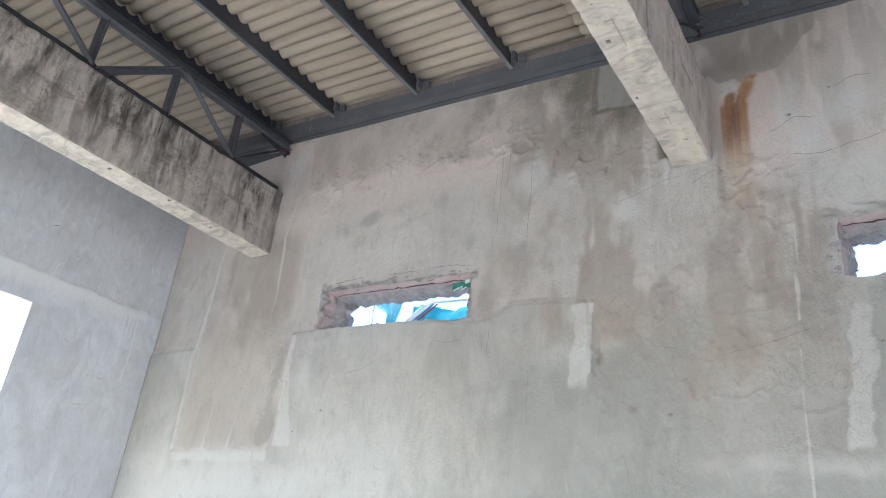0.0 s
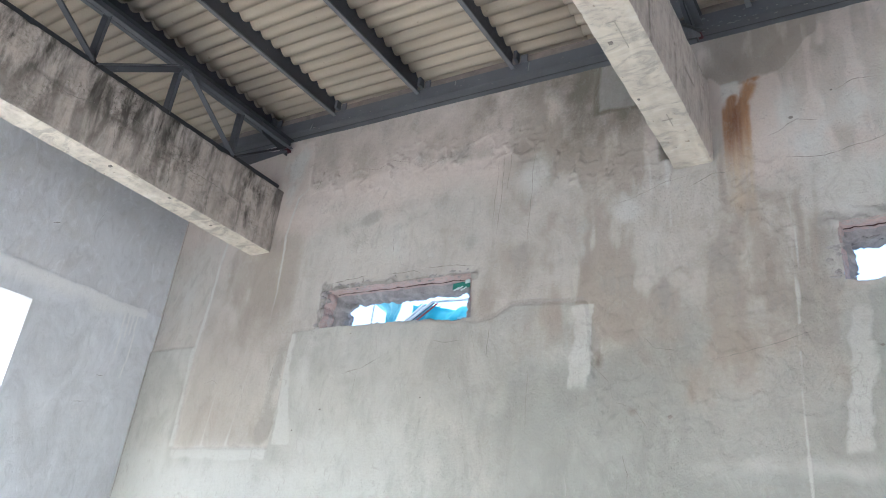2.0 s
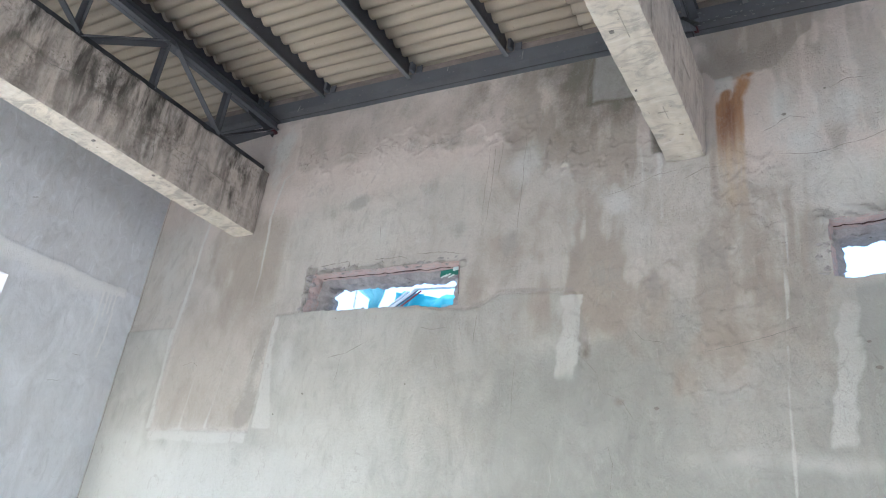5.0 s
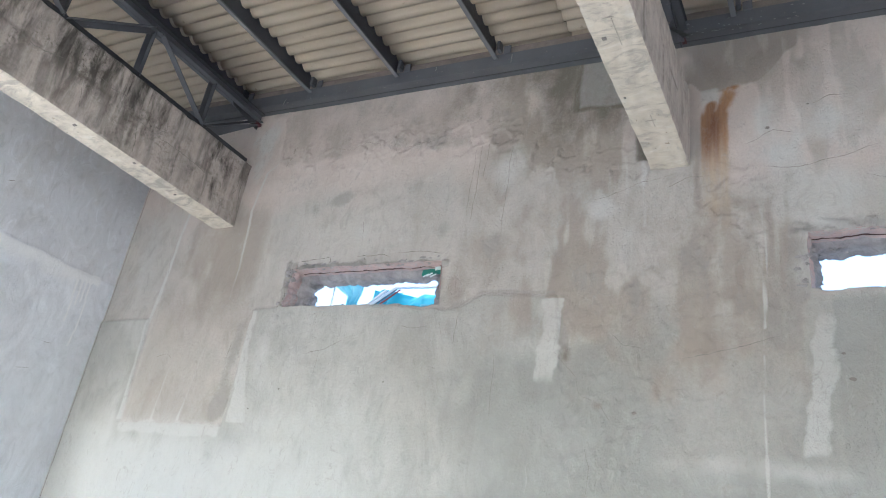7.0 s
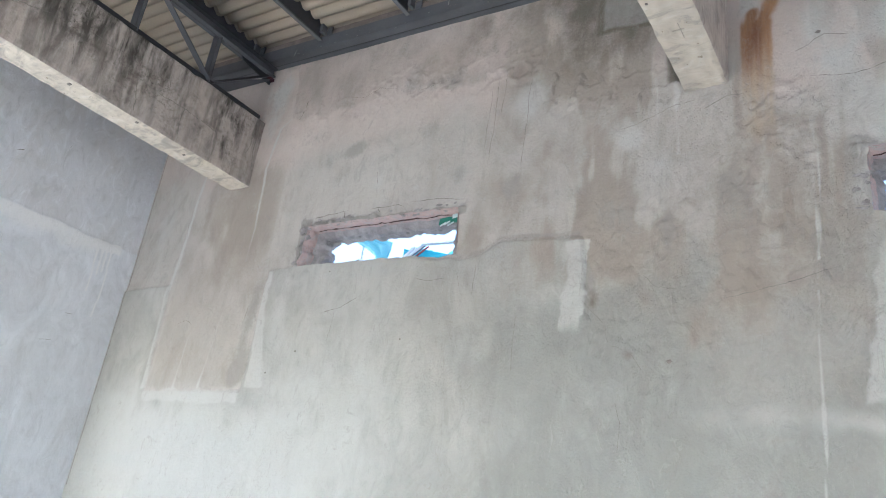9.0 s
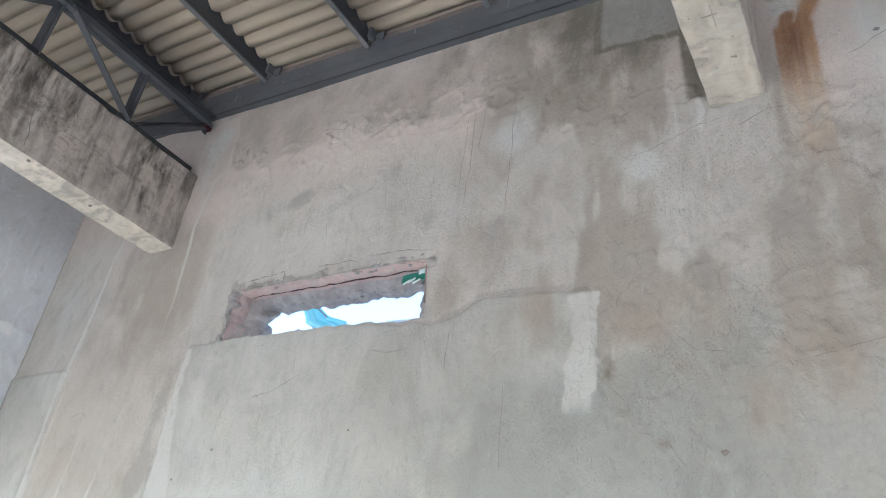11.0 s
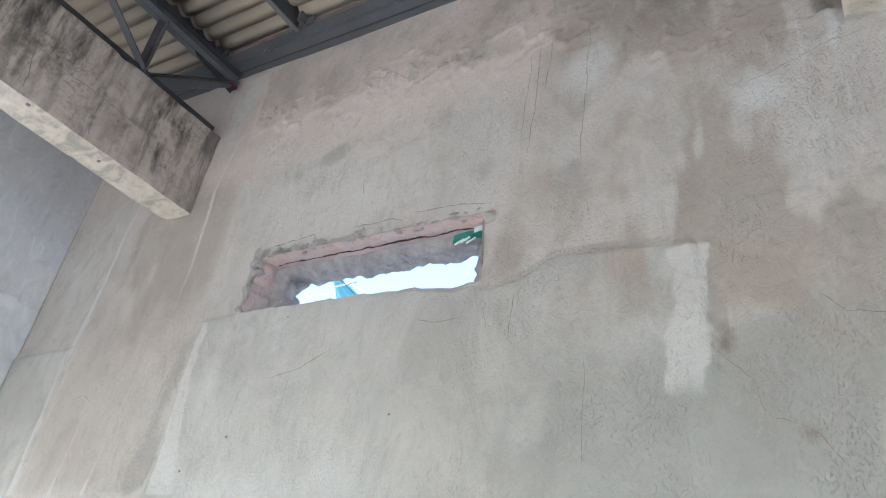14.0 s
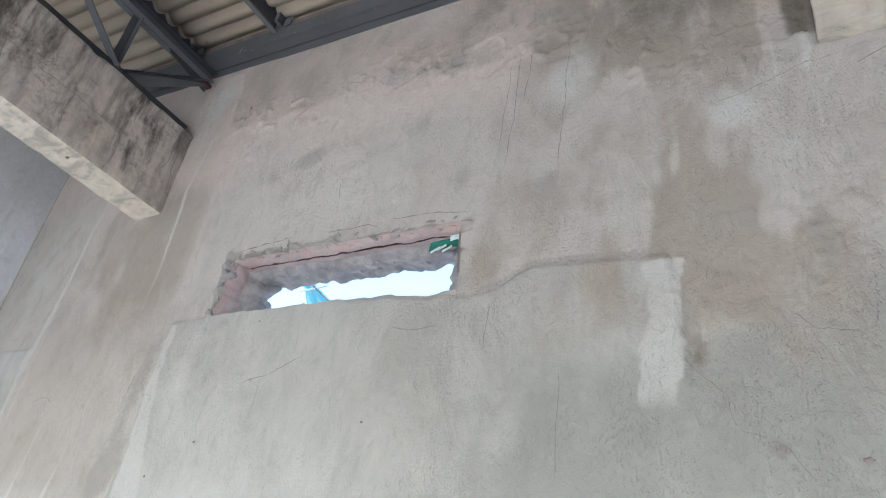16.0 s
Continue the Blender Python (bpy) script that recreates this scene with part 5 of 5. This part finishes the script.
def truss(x, z_low, z_top, first):
    """Parallel-chord truss of angle iron along y."""
    e = thing("roof_truss", "dark grey welded angle-iron roof truss on a concrete beam", "truss", "roof trusses", at=(x, 0, 0))
    end = SOUTH + 0.15
    part("top_chord", one_box(-0.004, 0.045, end, -0.02, z_top - 0.045, z_top - 0.037, bevel=0.002), STEEL, e)
    part("top_chord", one_box(-0.004, 0.004, end, -0.02, z_top - 0.036, z_top + 0.035, bevel=0.002), STEEL, e)
    part("top_chord", one_box(-0.050, -0.008, end, -0.02, z_top - 0.045, z_top - 0.037, bevel=0.002), STEEL, e)
    part("top_plate", one_box(-0.045, 0.045, end, -0.02, z_top + 0.037, z_top + 0.045, bevel=0.002), DARK_STEEL, e)
    part("bottom_chord", angle_bar((0.018, -0.06, z_low), (0.018, end, z_low), 0.036, 0.006, (-1, 0, 0), (0, 0, 1)), DARK_STEEL, e)
    step, y, k = 0.685, first, 0
    zt, zb = z_top - 0.02, z_low + 0.012
    part("diagonal", angle_bar((0.0, y + 0.03, zb), (0.0, -0.04, zt - 0.02), 0.05, 0.006, (1, 0, 0), (0, 0.4, 1)), DARK_STEEL, e)
    bm = bmesh.new()
    rows = [[bm.verts.new((q, yy, zz)) for yy, zz in ((-0.02, zt + 0.01), (-0.40, zt), (-0.36, zt - 0.05), (-0.03, zt - 0.10))] for q in (-0.012, -0.004)]
    for i in range(4):
        bm.faces.new((rows[0][i], rows[0][(i + 1) % 4], rows[1][(i + 1) % 4], rows[1][i]))
    bm.faces.new(rows[0])
    bm.faces.new(rows[1][::-1])
    bmesh.ops.recalc_face_normals(bm, faces=bm.faces[:])
    part("gusset", bm, DARK_STEEL, e)
    bm = bmesh.new()
    rows = [[bm.verts.new((q, yy, zz)) for yy, zz in ((y - 0.01, zb), (-0.05, zt - 0.05), (-0.06, zt - 0.08), (y + 0.20, zb + 0.035), (y + 0.12, zb))] for q in (0.008, 0.016)]
    for i in range(5):
        bm.faces.new((rows[0][i], rows[0][(i + 1) % 5], rows[1][(i + 1) % 5], rows[1][i]))
    bm.faces.new(rows[0])
    bm.faces.new(rows[1][::-1])
    bmesh.ops.recalc_face_normals(bm, faces=bm.faces[:])
    part("end_plate", bm, STEEL, e)
    part("shoe", one_box(-0.02, 0.025, -0.075, -0.012, zt - 0.062, zt - 0.035, bevel=0.004), RED_PRIMER, e, "shoe with dark red primer")
    while y > end + 0.2:
        part("vertical", angle_bar((-0.02, y, zb), (-0.02, y, zt), 0.05, 0.006, (1, 0, 0), (0, -1, 0)), STEEL, e)
        y2 = y - step
        lo_first = k % 2 == 0
        a, b = ((0.0, y - 0.02, zb), (0.0, y2 + 0.03, zt)) if lo_first else ((0.0, y - 0.03, zt), (0.0, y2 + 0.02, zb))
        part("diagonal", angle_bar(a, b, 0.055, 0.006, (1, 0, 0), Vector((0, 1, 0.9 if lo_first else -0.9))), STEEL, e)
        y, k = y2, k + 1
    return e


truss(-0.885, 4.845, 5.345, -0.63)
truss(2.975, 4.810, 5.27, -0.63)


def purlin(x):
    """Lipped steel section, open to the east, its web packed up into the waves of the sheets."""
    z = purlin_z(x)
    e = thing("roof_purlin", "dark grey cold-formed steel purlin under the roof sheets", "purlin", "roof purlins", at=(x, 0, z))
    w, h, t, lip = 0.034, PURLIN_H, 0.004, 0.014
    top = PURLIN_H + 0.045
    low = [(0, -0.03), (w, -0.03), (w, lip - 0.03), (w - t, lip - 0.03), (w - t, t - 0.03), (0, t - 0.03)]
    # light on the flange and shade on the web are put into their colours
    part("flange", profile_run(low, -0.125, SOUTH + 0.02), BOUNCE_LIT_STEEL, e)
    part("web", profile_run([(0, t - 0.029), (t, t - 0.029), (t, top), (0, top)], -0.125, SOUTH + 0.02), SHADED_STEEL, e)
    part("cleat", one_box(w + 0.002, w + 0.03, -0.175, -0.116, 0.02, h - 0.02, bevel=0.004), STEEL, e)
    part("cleat", one_box(w + 0.04, w + 0.10, -0.124, -0.114, 0.01, h - 0.04, bevel=0.003), STEEL, e)
    return e


for x in (-2.12, -1.09, -0.265, 0.665, 1.575, 2.44, 3.30, 4.15, 5.0, 5.85, 6.7, 7.55, 8.4, 9.25):
    purlin(x)

# ---------------------------------------------------------------- roof of corrugated sheets
PITCH, AMP = 0.118, 0.022
roof = thing("roof", "cream corrugated fibre-cement roof sheets, low slope", "roof", kind="structure")
SHEET_L, WAVES = 1.75, 8
slope = math.atan(0.057)


def wave(y):
    """Broad lobes hanging down between narrow grooves."""
    return AMP * (1 - 2 * abs(math.cos(math.pi * (y / PITCH + 0.076))) ** 0.95)


def sheet_mesh(length):
    ys = np.linspace(0.02, -WAVES * PITCH - 0.03, WAVES * 16 + 6)
    bm = bmesh.new()
    rows = []
    for x in (0, length):
        rows.append([[bm.verts.new((x, y, wave(y) + h)) for y in ys] for h in (0, 0.006)])
    n = len(ys)
    for i in range(n - 1):
        bm.faces.new((rows[0][0][i], rows[0][0][i + 1], rows[1][0][i + 1], rows[1][0][i]))
        bm.faces.new((rows[0][1][i], rows[1][1][i], rows[1][1][i + 1], rows[0][1][i + 1]))
        for r in rows:
            bm.faces.new((r[0][i], r[1][i], r[1][i + 1], r[0][i + 1]))
    bmesh.ops.recalc_face_normals(bm, faces=bm.faces[:])
    me = bpy.data.meshes.new("sheet")
    bm.to_mesh(me)
    bm.free()
    me.materials.append(SHEET)
    me.polygons.foreach_set("use_smooth", [True] * len(me.polygons))
    return me


sheet = sheet_mesh(SHEET_L)
rnd = random.Random(5)
y = 0.36
row = 0
while y > SOUTH - 0.5:
    x = WEST - 0.61
    k = 0
    while x < EAST + 0.3:
        o = new("sheet", sheet)
        o.parent = roof
        o.matrix_basis = Matrix.Translation((x, y, purlin_z(x) + PURLIN_H + AMP + 0.003 + 0.003 * (row % 2) + rnd.uniform(0, 0.002))) @ Matrix.Rotation(slope + 0.004, 4, "Y")
        x += SHEET_L - 0.14
        k += 1
    y -= WAVES * PITCH
    row += 1

# ---------------------------------------------------------------- scraps in the window, things outside


def wrapper():
    e = thing("plastic_wrapper", "crumpled green and white plastic wrapper stuck in the opening", "wrapper", at=(1.20, 0.055, 3.655))
    def crumple(name, x0, x1, z0, z1, y, mat, label=""):
        def place(u, v):
            return u, y + 0.018 * (fbm(u * 40, v * 40, 301, 3) - 0.5), v + 0.01 * (fbm(u * 30, v * 0, 303, 2) - 0.5)
        o = new(name, grid_mesh(name, np.linspace(x0, x1, 14), np.linspace(z0, z1, 10), place, mat))
        o.parent = e
        if label:
            o["label"] = label

    crumple("film", -0.075, 0.08, -0.045, 0.005, 0.0, GREEN_PLASTIC)
    crumple("label", 0.035, 0.085, -0.015, 0.02, -0.012, WHITE_PLASTIC, "white printed label")
    for i, (dx, dz) in enumerate(((0.02, 0.0), (0.05, 0.006), (0.08, -0.004))):
        part("strip", bar((-0.08 + dx, -0.006, -0.056 + dz), (-0.03 + dx, -0.012, -0.040 + dz), 0.003, 0.010), WHITE_PLASTIC, e)
    part("clip", bar((0.085, -0.02, 0.018), (0.105, -0.02, -0.01), 0.012, 0.012, bevel=0.003), BLACK_PLASTIC, e, "black plastic end")
    part("wire", bar((0.02, -0.01, 0.02), (0.10, -0.022, 0.028), 0.006, 0.006), BLACK_PLASTIC, e)
    return e


wrapper()


def tarp(name, label, us_, vs_, place, mat):
    me = grid_mesh(name, us_, vs_, place, mat)
    return tagged(new(name, me), label, "tarpaulin")


# a stall roof of tarpaulin beyond the wall, hung in folds from a frame of poles
def pole(a, b, w, mat, name="awning_pole", label="thin painted metal pole of the awning outside"):
    return tagged(finish(name, bar(a, b, w, w, bevel=w * 0.3), mat), label, "pole", "awning poles")


for x, y in ((-1.55, 1.62), (0.75, 1.62), (-1.55, 3.2), (0.75, 3.2)):
    pole((x, y, -0.16), (x, y, 3.95), 0.04, WHITE_METAL)
pole((-1.6, 1.62, 3.95), (0.8, 1.62, 3.95), 0.04, WHITE_METAL)
pole((-1.6, 3.2, 3.95), (0.8, 3.2, 3.95), 0.04, WHITE_METAL)
pole((-0.64, 1.47, 3.80), (-0.06, 1.50, 4.215), 0.034, WHITE_METAL)
pole((-0.55, 1.46, 3.80), (-0.005, 1.49, 4.185), 0.016, RED_PAINT)
pole((-0.585, 1.44, 3.80), (-0.03, 1.47, 4.185), 0.012, GREY_METAL)
pole((-0.70, 1.50, 3.80), (-0.19, 1.53, 4.215), 0.026, WHITE_METAL)


def between(v, top, low, knots):
    """x of an edge that runs through knots (z, x), at the share v of the way from top to low."""
    z = top + (low - top) * v
    return np.interp(-z, [-k[0] for k in knots], [k[1] for k in knots]), z


def flap(u, v):
    """A strip drawn up to a point at the west, hanging down in front of the frame."""
    xl, z = between(v, 4.61, 3.80, ((4.61, -1.05), (4.36, -0.96), (4.29, -0.84), (4.16, -0.66), (3.8, -0.62)))
    xr, _ = between(v, 4.61, 3.80, ((4.61, -0.96), (4.36, -0.66), (4.28, -0.45), (4.05, -0.53), (3.8, -0.50)))
    return xl + (xr - xl) * u, 1.52 + 0.03 * np.sin(u * 17 + 3 * v) + 0.05 * (fbm(u * 5, v * 6, 341, 3) - 0.5), z


tarp("tarpaulin", "pale blue tarpaulin strip drawn up to a point outside", np.linspace(0, 1, 26), np.linspace(0, 1, 40), flap, PALE_TARP)
tarp("tarpaulin", "deep teal tarpaulin panel hanging between poles", np.linspace(-0.56, -0.16, 30), np.linspace(0, 1, 24),
     lambda u, v: (u + 0.10 * (1 - v), 1.66 + 0.05 * np.sin(u * 21 + v * 4) + 0.10 * (fbm(u * 7, v * 4, 351, 4) - 0.5), 4.285 - 0.04 * np.sin((u + 0.5) * 5) - 0.6 * v), DEEP_TARP)
tarp("tarpaulin", "bright blue tarpaulin sagging in folds below a white pole", np.linspace(-0.26, 0.95, 70), np.linspace(0, 1, 26),
     lambda u, v: (u + 0.03 * v, 1.60 - 0.10 * np.sin(np.pi * v) + 0.04 * np.sin(u * 19 + v * 9) + 0.22 * (fbm(u * 5 + 3 * v, v * 5, 311, 4) - 0.5),
                   4.165 - 0.03 * u - 0.10 * ramp(-u, 0.05, 0.26) - 0.6 * v), TARP)
tarp("tarpaulin", "crumpled pale blue tarpaulin edge lying over the blue one", np.linspace(-0.5, 0.9, 70), np.linspace(0, 1, 14),
     lambda u, v: (u + 0.06 * v, 1.44 + 0.05 * np.sin(u * 31 + 9 * v) + 0.2 * (fbm(u * 9 + 5 * v, v * 5, 331, 4) - 0.5),
                   3.97 + 0.05 * (fbm(u * 12, v * 0 + 2, 335, 3) - 0.5) - 0.04 * u - 0.3 * v), PALE_TARP)
tarp("tarpaulin", "pale blue tarpaulin corner hung above the pole", np.linspace(0, 1, 16), np.linspace(0, 1, 10),
     lambda u, v: (0.17 + 0.8 * u, 1.72 + 0.04 * np.sin(u * 15), 4.175 + 0.055 * u * v + 0.004 * np.sin(u * 21)), PALE_TARP)
pole((-0.03, 1.42, 4.175), (0.90, 1.44, 4.135), 0.022, WHITE_METAL)
pole((-0.93, 1.62, 3.93), (-0.92, 1.62, 4.58), 0.02, WHITE_METAL)
pole((-1.02, 1.47, 4.50), (-0.74, 1.47, 4.51), 0.012, WHITE_METAL)
pole((-0.97, 1.47, 4.60), (-0.66, 1.47, 4.34), 0.012, GREY_METAL)
